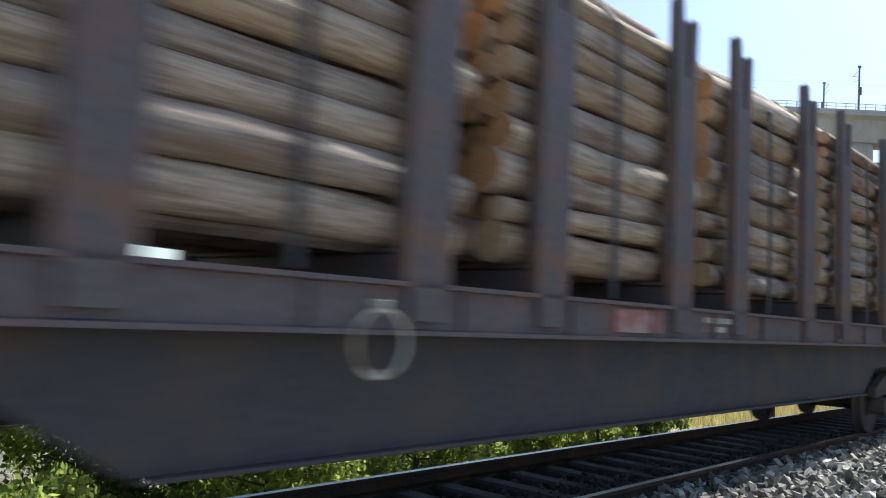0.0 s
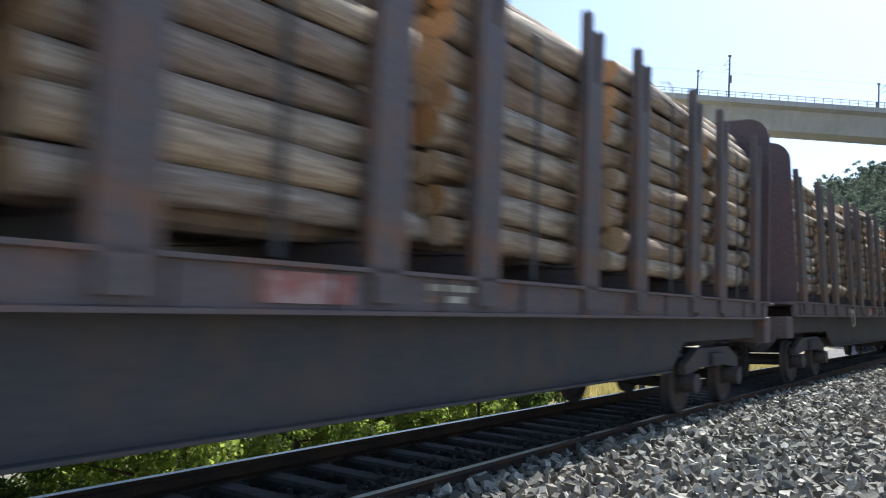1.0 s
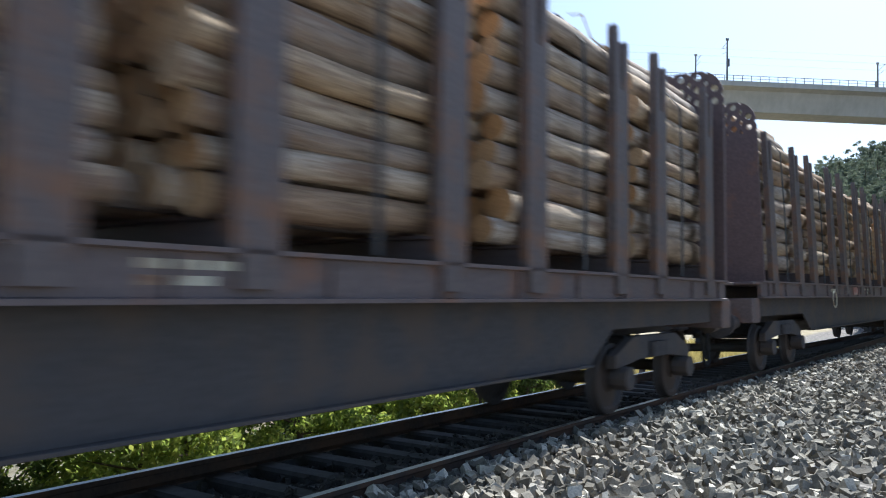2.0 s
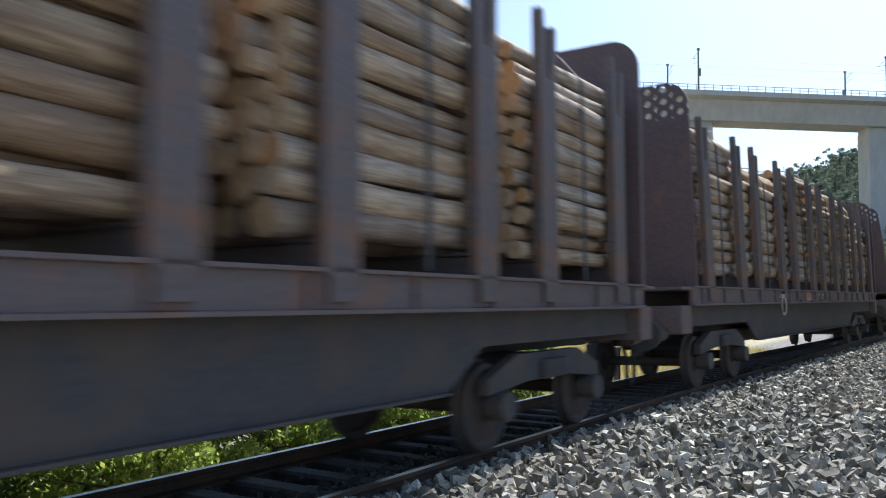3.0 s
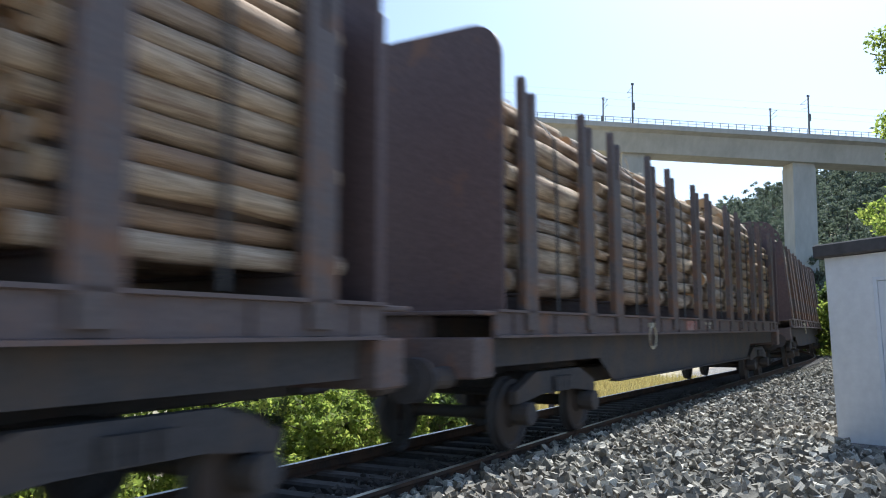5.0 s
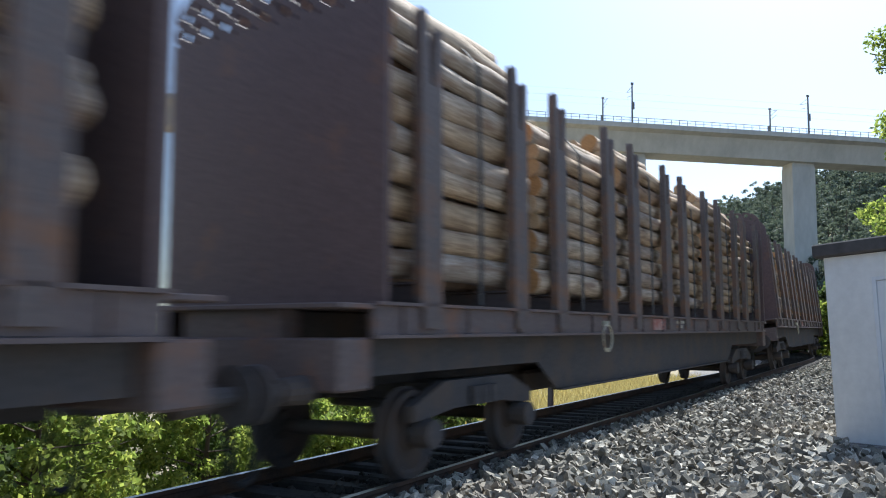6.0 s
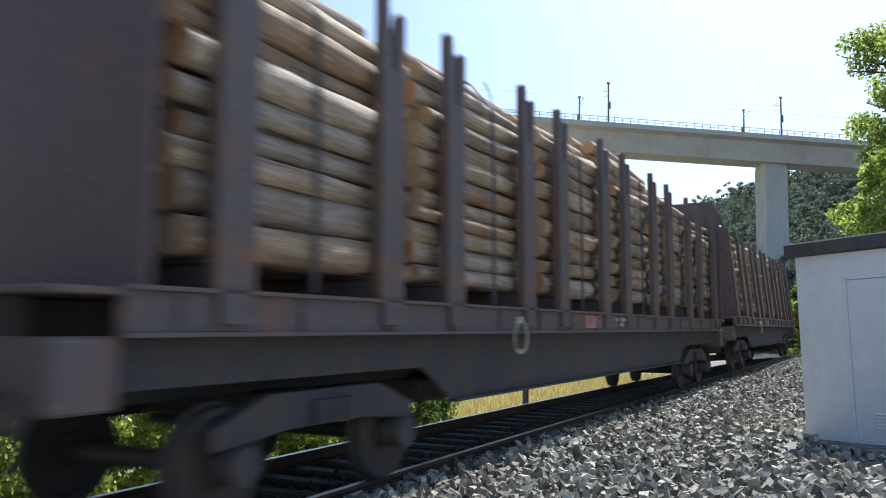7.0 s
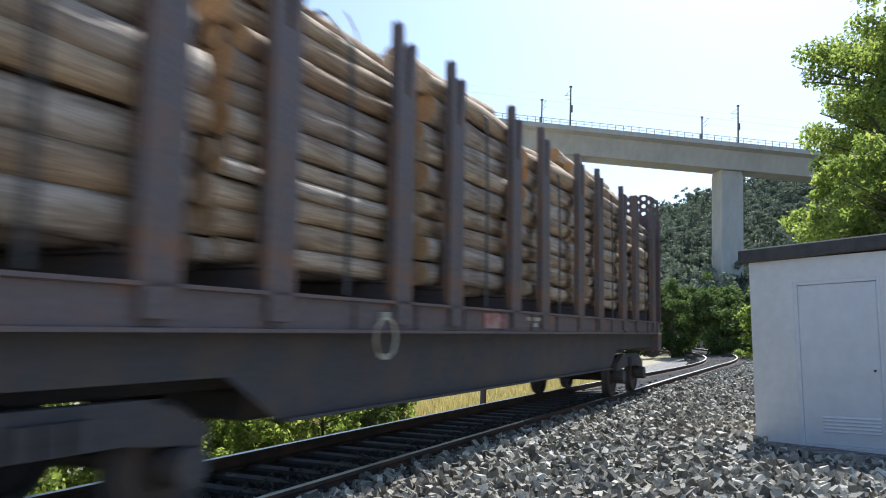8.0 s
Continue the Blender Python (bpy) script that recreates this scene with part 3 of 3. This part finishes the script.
def strap_mesh(top):
    """Thin lashing down the near side, over the crown and down the far side."""
    bm = bmesh.new()
    pts = [(1.33, DECK + 0.02), (1.335, DECK + 1.5), (1.31, top - 0.35), (1.0, top + 0.02), (0, top + 0.12), (-1.0, top + 0.02), (-1.31, top - 0.35), (-1.335, DECK + 1.5), (-1.33, DECK + 0.02)]
    rings = []
    for i, (x, z) in enumerate(pts):
        a, b = pts[max(i - 1, 0)], pts[min(i + 1, len(pts) - 1)]
        d = Vector((b[0] - a[0], 0, b[1] - a[1])).normalized()
        nx, nz = d.z * 0.006, -d.x * 0.006
        rings.append([bm.verts.new(c) for c in ((x - nx, -0.04, z - nz), (x + nx, -0.04, z + nz), (x + nx, 0.04, z + nz), (x - nx, 0.04, z - nz))])
    for a, b in zip(rings, rings[1:]):
        for k in range(4):
            bm.faces.new((a[k], a[(k + 1) % 4], b[(k + 1) % 4], b[k]))
    bmesh.ops.recalc_face_normals(bm, faces=bm.faces)
    return mesh_of("lashing_strap", bm, WEB)


def log_stack(rng, yc):
    """Logs lying lengthwise between stakes. The outer and top ones are objects of their own."""
    thing = new("log_stack")
    size = rng.choice((0.112, 0.125, 0.14, 0.16))
    length = rng.uniform(2.9, 3.18)
    z, rows_ = FLOOR + 0.004, []
    top = TOPZ + rng.uniform(-0.28, 0.16)
    flip = 0
    while True:
        r = size * rng.uniform(0.75, 1.25)
        if z + 2 * r > top:
            break
        rows_.append((z + r, r))
        z += 2 * r * 0.93
        flip += 1
    core_v, core_f, core_m = [], [], []

    def lay(x, zc, r, single):
        me, verts, faces, side = rng.choice(LOGS)
        ln = length * rng.uniform(0.9, 1.03)
        y = yc + rng.uniform(-0.09, 0.09)
        way = rng.choice((0, 180))
        m = pose(x, y, zc, rng.uniform(-1.0, 1.0), 0, way + rng.uniform(-1.2, 1.2)) @ pose(0, 0, 0, 0, rng.uniform(0, 360), 0) @ Matrix.Diagonal((r, ln, r, 1))
        if single:
            ob = new("log", me)
            ob.parent = thing
            ob.matrix_basis = m
        else:
            o = len(core_v)
            core_v.extend(m @ Vector(v) for v in verts)
            core_f.extend(tuple(i + o for i in f) for f in faces)
            core_m.extend([0] * side + [1, 1])

    for i, (zc, r) in enumerate(rows_):
        n = max(4, int(2.5 / (2 * r)))
        last = i == len(rows_) - 1
        for j in range(n):
            x = -1.27 + r + (2.54 - 2 * r) * j / (n - 1)
            rr = r * rng.uniform(0.82, 1.1)
            near = j == n - 1
            jig = 0 if near else rng.uniform(-0.02, 0.02)
            lay(x - (rng.uniform(0, 0.11) if near else 0), zc + jig, rr, near or (last and j % 2 == 0))
    zc, r = rows_[-1]
    high = rng.choice((0, 1, 1, 2))
    for layer in range(1 + high):
        for j in range(6 - layer):
            rr = size * rng.uniform(0.75, 1.2)
            lay(0.38 * (j - (5 - layer) / 2) + rng.uniform(-0.07, 0.07), zc + r * 0.9 + rr * 0.8 + layer * size * 1.6 - 0.05 * abs(j - 2.5), rr, True)
    me = raw("timber_fill", core_v, core_f, BARK, CUT)
    me.polygons.foreach_set("material_index", core_m)
    tagged(part("timber_fill", me, None, thing), kind="stuff")
    ob = part("lashing_strap", strap_mesh(zc + 0.28), None, thing, "dark webbing strap")
    ob.matrix_basis = pose(0.01, yc + rng.uniform(-0.15, 0.15), 0, 0, 0, 0)
    for k in range(2):
        bm = bmesh.new()
        x, y = rng.uniform(0.2, 1.2), yc + rng.uniform(-1.2, 0.2)
        zz = zc + 0.2
        tube(bm, [(x + 0.05 * math.sin(q * 1.7 + k), y + 0.22 * q, zz + 0.05 + 0.09 * math.sin(q * 1.1 + 2 * k) - 0.02 * q) for q in range(6)], 0.011, 5)
        part("bark_strip", bm, STRIP, thing, "torn pale strip of bark")
    return thing


def train():
    rng = random.Random(11)
    made, fresh = {}, set()
    kinds = [[log_stack(rng, -U + CENTRES[k]) for _ in range(3)] for k in range(STACKS)]
    plain_front, plain_back = (1, 5, 7), (0, 2, 7)
    for n in range(-1, 9):
        key = (n not in plain_front, n not in plain_back)
        if key in made:
            w = copy_thing(made[key], Matrix.Identity(4))
        else:
            w = made[key] = wagon(*key)
        tagged(w, "long brown steel log wagon with tall stakes and end walls", "railway wagon", "log train")
        s0 = front(n, 0.0)
        BODIES.append((w, s0))
        for k in range(STACKS):
            pick = (n + k + rng.randrange(2)) % 3
            src = kinds[k][pick]
            if (k, pick) in fresh:
                src = copy_thing(src, Matrix.Identity(4))
            fresh.add((k, pick))
            tagged(src, "stack of tan and grey pine logs strapped between wagon stakes", "log stack", "log loads")
            BODIES.append((src, s0))
        for bg in w.children:
            if bg.name.startswith("bogie"):
                WHEELSETS.extend(c for c in bg.children if c.name.startswith("wheelset"))
    for k in range(STACKS):
        for pick in range(3):
            if (k, pick) not in fresh:
                for ob in (*kinds[k][pick].children_recursive, kinds[k][pick]):
                    bpy.data.objects.remove(ob)


train()


# ---- ballast ----
def stones(name, count, where, sizes, seed, label, mat=STONE):
    """Loose angular stones, each a bent block."""
    rng = np.random.default_rng(seed)
    cube = np.array([(x, y, z) for x in (-1, 1) for y in (-1, 1) for z in (-1, 1)], float)
    quads = ((0, 1, 3, 2), (4, 6, 7, 5), (0, 4, 5, 1), (2, 3, 7, 6), (0, 2, 6, 4), (1, 5, 7, 3))
    pos = where(rng, count)
    count = len(pos)
    size = rng.uniform(sizes[0], sizes[1], (count, 1)) * np.array([[1.25, 0.9, 0.65]]) * rng.uniform(0.7, 1.3, (count, 3))
    v = cube[None] * size[:, None] * rng.uniform(0.45, 1.15, (count, 8, 3))
    q = rng.normal(size=(count, 4))
    q /= np.linalg.norm(q, axis=1)[:, None]
    w, x, y, z = q.T
    R = np.stack([np.stack([1 - 2 * (y * y + z * z), 2 * (x * y - z * w), 2 * (x * z + y * w)], 1), np.stack([2 * (x * y + z * w), 1 - 2 * (x * x + z * z), 2 * (y * z - x * w)], 1), np.stack([2 * (x * z - y * w), 2 * (y * z + x * w), 1 - 2 * (x * x + y * y)], 1)], 1)
    v = np.einsum("nij,nkj->nki", R, v) + pos[:, None]
    verts = v.reshape(-1, 3)
    faces = (np.array(quads)[None] + 8 * np.arange(count)[:, None, None]).reshape(-1, 4)
    me = bpy.data.meshes.new(name)
    me.from_pydata(verts.tolist(), [], faces.tolist())
    me.materials.append(mat)
    tagged(new(name, me), label, "gravel", kind="stuff")


HEIGHT_GRID = {}


def lay_height(x, y):
    k = (round(x * 4), round(y * 4))
    if k not in HEIGHT_GRID:
        HEIGHT_GRID[k] = ground_height(x, y)
    return HEIGHT_GRID[k]


def bed(rng, n):
    """Thick near the camera's side of the line, thinner further on."""
    y = -4.0 + 54.0 * rng.random(n) ** 1.7
    off = rng.uniform(0.95, 1.0, n) + 6.4 * rng.random(n) ** 0.9
    out = []
    for s, o in zip(y, off):
        p, _ = on_track(s, o)
        if p.x > 1.2 + 0.1 * p.y or (p.x > -0.66 and p.y > 12.25 - 0.364 * (p.x + 0.66) and p.y < 15):
            continue
        wall = 12.25 - 0.364 * (p.x + 0.66) - p.y            # bare soil along the hut's foot
        if p.x > -0.5 and 0 < wall < 0.95 + 0.1 * math.sin(p.x * 9) or (p.x > -0.1 and 0 < wall < 2.4 and rng.random() < 0.55):
            continue
        out.append((p.x, p.y, lay_height(p.x, p.y) + rng.uniform(-0.02, 0.06)))
    return np.array(out)


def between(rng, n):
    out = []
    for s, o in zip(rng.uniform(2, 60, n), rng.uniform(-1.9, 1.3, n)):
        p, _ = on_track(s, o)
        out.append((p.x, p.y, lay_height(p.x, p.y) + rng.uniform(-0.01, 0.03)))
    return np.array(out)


stones("ballast", 56000, bed, (0.028, 0.06), 3, "grey angular ballast stones beside the rails")
stones("track_bed", 15000, between, (0.03, 0.05), 4, "dark ballast stones between the rails, the train's shade in their colour", SHADESTONE)


# ---- hut ----
def hut():
    """Small white hut with a dark flat roof and a steel door with louvres."""
    thing = tagged(new("equipment_hut"), "small white rendered lineside hut with dark flat roof", "hut")
    z0 = lay_height(-0.3, 12.3) - 0.04
    thing.matrix_basis = pose(-0.62, 12.25, z0, 0, -2.2, -24)
    w, d, h = 3.4, 2.4, 2.52
    dx0, dx1, dh = 0.62, 1.74, 2.2
    t = 0.2
    for b in ((0, dx0, 0, t, -0.35, h),
              (dx1, w, 0, t, -0.35, h),
              (dx0, dx1, 0, t, dh, h),
              (0, t, t + 0.002, d - t - 0.002, -0.35, h),
              (w - t, w, t + 0.002, d - t - 0.002, -0.35, h),
              (0, w, d - t, d, -0.35, h),
              (dx0, dx1, 0, t, -0.35, -0.003)):
        part("wall", box(bmesh.new(), *b), RENDER, thing)
    bm = bmesh.new()
    box(bm, -0.09, w + 0.09, -0.1, d + 0.09, h + 0.003, h + 0.19, 0.02)
    part("roof", bm, ROOFFELT, thing, "dark flat roof slab").matrix_basis = pose(0, 0, 0.0, 0, -0.6, 0)
    fr = bmesh.new()
    box(fr, dx0, dx0 + 0.05, 0.002, 0.12, 0.0, dh, 0.004)
    box(fr, dx1 - 0.05, dx1, 0.002, 0.12, 0.0, dh, 0.004)
    box(fr, dx0 + 0.051, dx1 - 0.051, 0.002, 0.12, dh - 0.05, dh, 0.004)
    box(fr, dx0 + 0.051, dx1 - 0.051, 0.002, 0.12, 0.0, 0.03, 0.004)
    part("door_frame", fr, DOORPAINT, thing)
    bm = bmesh.new()
    box(bm, dx0 + 0.056, dx1 - 0.056, 0.02, 0.06, 0.035, dh - 0.056, 0.004)
    door = part("door", bm, DOORPAINT, thing, "closed pale grey steel door")
    for k in range(5):
        bm = bmesh.new()
        prism(bm, [(0.0, 0.0), (-0.018, 0.006), (0.0, 0.03)], dx0 + 0.3, dx1 - 0.1, "x")
        ob = part("louvre", bm, DOORPAINT, door)
        ob.matrix_basis = pose(0, 0.019, 0.2 + 0.045 * k)
    bm = bmesh.new()
    rod(bm, (dx1 - 0.13, 0.02, 1.0), (dx1 - 0.13, 0.006, 1.0), 0.016, 0.015, 12)
    part("door_lock", bm, BOGIE, door, "small dark lock")


hut()


# ---- viaduct ----
def viaduct():
    """High concrete railway bridge on piers with masts and railings."""
    thing = tagged(new("viaduct"), "high pale concrete railway viaduct with piers, railings and masts", "bridge")
    up = 40.8 + EYE[2]
    a, b = Vector((-55.4, 129.9)), Vector((-2.6, 170.0))
    d = (b - a).normalized()
    heading = math.degrees(math.atan2(d.y, d.x))
    thing.matrix_basis = pose(a.x, a.y, up, 0, 0, heading)       # x along the deck, y away from the camera
    bm = bmesh.new()
    prism(bm, [(0, 0), (11.5, 0), (11.5, -0.5), (10.0, -0.9), (8.4, -4.3), (3.1, -4.3), (1.5, -0.9), (0, -0.5)], -150, 190, "x")
    part("deck", bm, CONCRETE, thing)
    bm = bmesh.new()
    box(bm, -150, 190, -0.12, 0.25, -0.55, 0.35, 0.0)
    part("parapet", bm, CONCRETE, thing)
    railing = part("railing", box(bmesh.new(), -150, 190, 0.05, 0.11, 1.32, 1.4), MAST, thing)
    part("handrail", box(bmesh.new(), -150, 190, 0.05, 0.11, 0.82, 0.87), MAST, railing)
    bm = bmesh.new()
    box(bm, -0.04, 0.04, 0.04, 0.12, 0.35, 1.32)
    post = mesh_of("railing_post", bm, MAST)
    for i in range(96):
        ob = part("railing_post", post, None, railing)
        ob.matrix_basis = pose(-60 + i * 1.6, 0, 0)
    for x in (-80, -12, 22.2, 56.8, 92):
        bm = bmesh.new()
        prism(bm, [(-2.4, 4.0), (2.4, 4.0), (2.4, 7.6), (-2.4, 7.6)], -62, -5.2, "z")
        part("pier", bm, CONCRETE, thing).matrix_basis = pose(x, 0, 0)
        bm = bmesh.new()
        prism(bm, [(-2.4, -5.196), (2.4, -5.196), (2.25, -4.304), (-2.25, -4.304)], 4.1, 7.5)
        part("pier_head", bm, CONCRETE, thing).matrix_basis = pose(x, 0, 0)
    bm = bmesh.new()
    rod(bm, (0, 0, 0), (0, 0, 8.2), 0.2, 0.14, 8)
    box(bm, -0.25, 0.25, -0.1, 0.1, 7.9, 8.3)
    box(bm, 0.2, 0.42, -0.12, 0.12, 3.2, 4.6)
    rod(bm, (0, 0, 6.6), (0, 2.6, 7.2), 0.045, 0.045, 6)
    rod(bm, (0, 0, 7.6), (0, 2.6, 7.2), 0.04, 0.04, 6)
    rod(bm, (0, 0, 5.8), (0, 2.4, 6.2), 0.04, 0.04, 6)
    mast = mesh_of("catenary_mast", bm, MAST)
    for x in (-119, -83, -47, -14.2, 20.8, 56.2, 92):
        for y, off in ((1.0, 0), (10.4, -2.3)):
            ob = part("catenary_mast", mast, None, thing)
            ob.matrix_basis = pose(x + off, y, 0, 0, 0, 0 if y < 5 else 180)
    bm = bmesh.new()
    for y in (3.6, 7.8):
        for z in (5.9, 7.2):
            rod(bm, (-120, y, z), (95, y, z), 0.012, 0.012, 4)
    part("overhead_wire", bm, MAST, thing)


viaduct()


# ---- plants ----
def leaf_cloud(rng, clumps, per, leaf, flat=1.0):
    """Small leaf quads round clump centres (x, y, z, radius)."""
    verts = []
    for x, y, z, r in clumps:
        n = int(per * (r ** 1.6))
        u = rng.normal(size=(n, 3))
        u /= np.linalg.norm(u, axis=1)[:, None] + 1e-9
        c = np.array((x, y, z)) + u * (r * rng.random((n, 1)) ** 0.45) * np.array((1, 1, flat))
        t = rng.normal(size=(n, 3))
        t /= np.linalg.norm(t, axis=1)[:, None]
        w = np.cross(t, rng.normal(size=(n, 3)))
        w /= np.linalg.norm(w, axis=1)[:, None]
        s = leaf * rng.uniform(0.6, 1.3, (n, 1))
        verts.append(np.stack([c - t * s, c + w * s * 0.55, c + t * s, c - w * s * 0.55], 1))
    v = np.concatenate(verts)
    return v.reshape(-1, 3), np.arange(len(v) * 4).reshape(-1, 4)


def leaf_mesh(name, v, f, mat):
    me = bpy.data.meshes.new(name)
    me.from_pydata(v.tolist(), [], f.tolist())
    me.materials.append(mat)
    return me


def tree(name, x, y, height, spread, seed, mat, label, per=900, leaf=0.075, bare=0.25):
    rng = np.random.default_rng(seed)
    z = ground_height(x, y) - 0.15
    thing = tagged(new(name), label, "tree" if name.endswith("tree") else "bush")
    thing.matrix_basis = pose(x, y, z)
    bm = bmesh.new()
    clumps = []
    rad = 0.028 * height
    bends = [Vector((rng.uniform(-0.05, 0.05) * height * k / 4, rng.uniform(-0.05, 0.05) * height * k / 4, height * 0.9 * k / 4)) for k in range(5)]
    for k in range(4):
        rod(bm, bends[k], bends[k + 1], rad * (1 - k / 4.6), rad * (1 - (k + 1) / 4.6), 8)
    for i in range(int(24 + height * 2.2)):
        f = rng.uniform(bare, 1.0)
        k = min(3, int(f * 4))
        base = bends[k].lerp(bends[k + 1], f * 4 - k)
        az = rng.uniform(0, 2 * math.pi)
        prof = math.sin(math.pi * min(1, 0.18 + 0.8 * (1 - f) ** 0.8)) if f > 0.45 else 0.75 + 0.4 * f
        ln = spread * prof * rng.uniform(0.55, 1.1)
        tip = base + Vector((math.cos(az) * ln, math.sin(az) * ln, ln * rng.uniform(0.1, 0.6)))
        rod(bm, base, tip, rad * 0.32 * (1.1 - f * 0.6), rad * 0.06, 5)
        for g in (0.45, 0.75, 1.0):
            c = base.lerp(tip, g) + Vector(rng.normal(size=3)) * 0.12 * spread
            clumps.append((*c, spread * rng.uniform(0.12, 0.25)))
    clumps.append((*bends[4], spread * 0.22))
    part("trunk", bm, TRUNK, thing)
    v, f = leaf_cloud(rng, clumps, per, leaf, 0.8)
    part("crown", leaf_mesh("crown", v, f, mat), None, thing)
    return thing


# the tall bright tree beyond the hut, and darker ones about it
tree("deciduous_tree", 3.1, 30.0, 13.4, 3.5, 21, LEAF, "tall leafy tree with bright backlit green crown", 620, 0.085)
tree("deciduous_tree", 2.6, 24.0, 6.2, 2.3, 22, LEAF, "leafy tree with light green crown behind the hut", 900, 0.08)
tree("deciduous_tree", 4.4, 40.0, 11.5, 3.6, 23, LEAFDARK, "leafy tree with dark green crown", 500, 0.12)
tree("deciduous_tree", 7.4, 29.0, 12.0, 4.0, 24, LEAF, "tall leafy tree with bright green crown", 520, 0.1)
BEND = [(-3.4, 58.0, 4.4, 2.2, 0), (-2.2, 52.0, 3.0, 1.5, 1), (-6.0, 62.0, 5.0, 2.6, 0), (-9.5, 66.0, 5.2, 2.8, 0), (-13.5, 70.0, 5.6, 3.0, 0), (-17.5, 74.0, 6.0, 3.2, 0), (-22.0, 78.0, 6.2, 3.2, 0),
        (-0.4, 54.0, 4.6, 2.4, 0), (2.0, 50.0, 5.0, 2.6, 0), (-7.5, 80.0, 6.0, 3.2, 0), (-3.0, 76.0, 6.0, 2.2, 1), (0.6, 66.0, 6.0, 3.0, 0), (-13.0, 84.0, 6.5, 3.6, 0)]
# Trees not marked lit get dark leaves: their shade is put into the colour.
for i, (bx, by, bh, bs, lit) in enumerate(BEND):
    tree("deciduous_tree", bx, by, bh, bs, 60 + i, LEAF if lit else LEAFDARK, "bright green tree near the bend of the track" if lit else "leafy tree near the bend of the track, shade in its dark leaf colour", 420, 0.12, 0.06)
# low trees on the bank behind the train
BANK = [(-10.4, 0.8, 3.6, 1.5), (-10.8, 3.2, 3.8, 1.6), (-11.6, 5.6, 4.2, 1.8), (-11.2, 7.9, 3.6, 1.5), (-12.4, 9.6, 4.2, 1.8), (-11.8, 11.9, 3.4, 1.5), (-13.2, 13.6, 3.6, 1.7),
        (-12.2, 15.6, 2.6, 1.3), (-15.0, 16.5, 3.4, 1.7), (-13.8, 18.2, 2.4, 1.3), (-13.6, -0.8, 5.0, 2.1), (-14.8, 3.6, 5.4, 2.2), (-16.0, 8.0, 5.6, 2.3), (-16.8, 12.0, 4.8, 2.1), (-18.5, 19.5, 3.2, 1.8), (-17.0, 22.5, 2.2, 1.3),
        (-9.9, 13.6, 2.2, 1.1), (-9.8, 15.6, 2.0, 1.0), (-9.7, 17.6, 1.8, 1.0), (-10.2, 19.6, 1.7, 0.9), (-12.2, 20.8, 1.9, 1.1)]
for i, (bx, by, bh, bs) in enumerate(BANK):
    light = i % 4 != 2
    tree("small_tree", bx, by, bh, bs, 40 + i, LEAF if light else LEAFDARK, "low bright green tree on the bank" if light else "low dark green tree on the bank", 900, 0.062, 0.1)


def pine_wood():
    """Pines over the far hill, one body of forest."""
    rng = np.random.default_rng(9)
    clumps, verts, faces = [], [], []
    bm = bmesh.new()
    for i in range(1550):
        az = radians(rng.uniform(-17, 14))
        d = 110 + 290 * rng.random() ** 0.75
        x, y = d * math.sin(az), d * math.cos(az)
        z = ground_height(x, y)
        h = rng.uniform(7, 13)
        rod(bm, (x, y, z - 0.5), (x, y, z + h * 0.8), 0.25, 0.1, 5)
        for k in range(9):
            f = rng.uniform(0.2, 1.0)
            r = 2.6 * (1.15 - f) + 0.7
            clumps.append((x + rng.normal() * r * 0.5, y + rng.normal() * r * 0.5, z + h * f, r * 0.75))
    v, f = leaf_cloud(rng, clumps, 24, 0.42, 0.6)
    thing = tagged(new("pine_forest"), "dense pines covering the far hill, distance haze in their pale grey-green colour", "forest", kind="stuff")
    tagged(part("trunks", bm, TRUNK, thing), kind="stuff")
    tagged(part("crowns", leaf_mesh("crowns", v, f, HAZEPINE), None, thing), kind="stuff")


pine_wood()


def grass():
    """Dry grass on the flat beyond the rails."""
    rng = np.random.default_rng(5)
    verts, faces = [], []
    for i in range(26000):
        s = rng.uniform(20, 36)
        off = -2.8 - 14 * rng.random() ** 1.3
        p, _ = on_track(s, off)
        z = lay_height(p.x, p.y)
        a = rng.uniform(0, math.pi)
        h, w = rng.uniform(0.12, 0.4), 0.02
        dx, dy = math.cos(a) * w, math.sin(a) * w
        lx, ly = rng.normal() * 0.1, rng.normal() * 0.1
        o = len(verts)
        verts += [(p.x - dx, p.y - dy, z - 0.02), (p.x + dx, p.y + dy, z - 0.02), (p.x + lx, p.y + ly, z + h)]
        faces.append((o, o + 1, o + 2))
    tagged(new("dry_grass", raw("dry_grass", verts, faces, STRAW)), "golden dry grass beyond the rails", "grass", kind="stuff")


grass()


def marker_post():
    """Short dark post standing beyond the rails."""
    bm = bmesh.new()
    box(bm, -0.06, 0.06, -0.05, 0.05, -0.3, 0.85, 0.015)
    box(bm, -0.08, 0.08, -0.07, 0.07, 0.85, 0.9, 0.01)
    p, _ = on_track(17.5, -1.75)
    ob = part("marker_post", bm, WAGON)
    ob.matrix_basis = pose(p.x, p.y, lay_height(p.x, p.y))
    tagged(ob, "short dark post beside the rails", "post")


marker_post()


# ---- what moves ----
def motions():
    cache = {}
    for ob, s0 in BODIES:
        k = round(s0, 4)
        if k not in cache:
            cache[k] = riding(s0)
        walk(ob, cache[k])
    last = frame(CLIP) - 1
    for w in WHEELSETS:
        at = w.matrix_basis.translation.copy()
        walk(w, [(i / FPS, Matrix.Translation(at) @ pose(0, 0, 0, (80.0 * i) % 360)) for i in range(last + 1)])


motions()
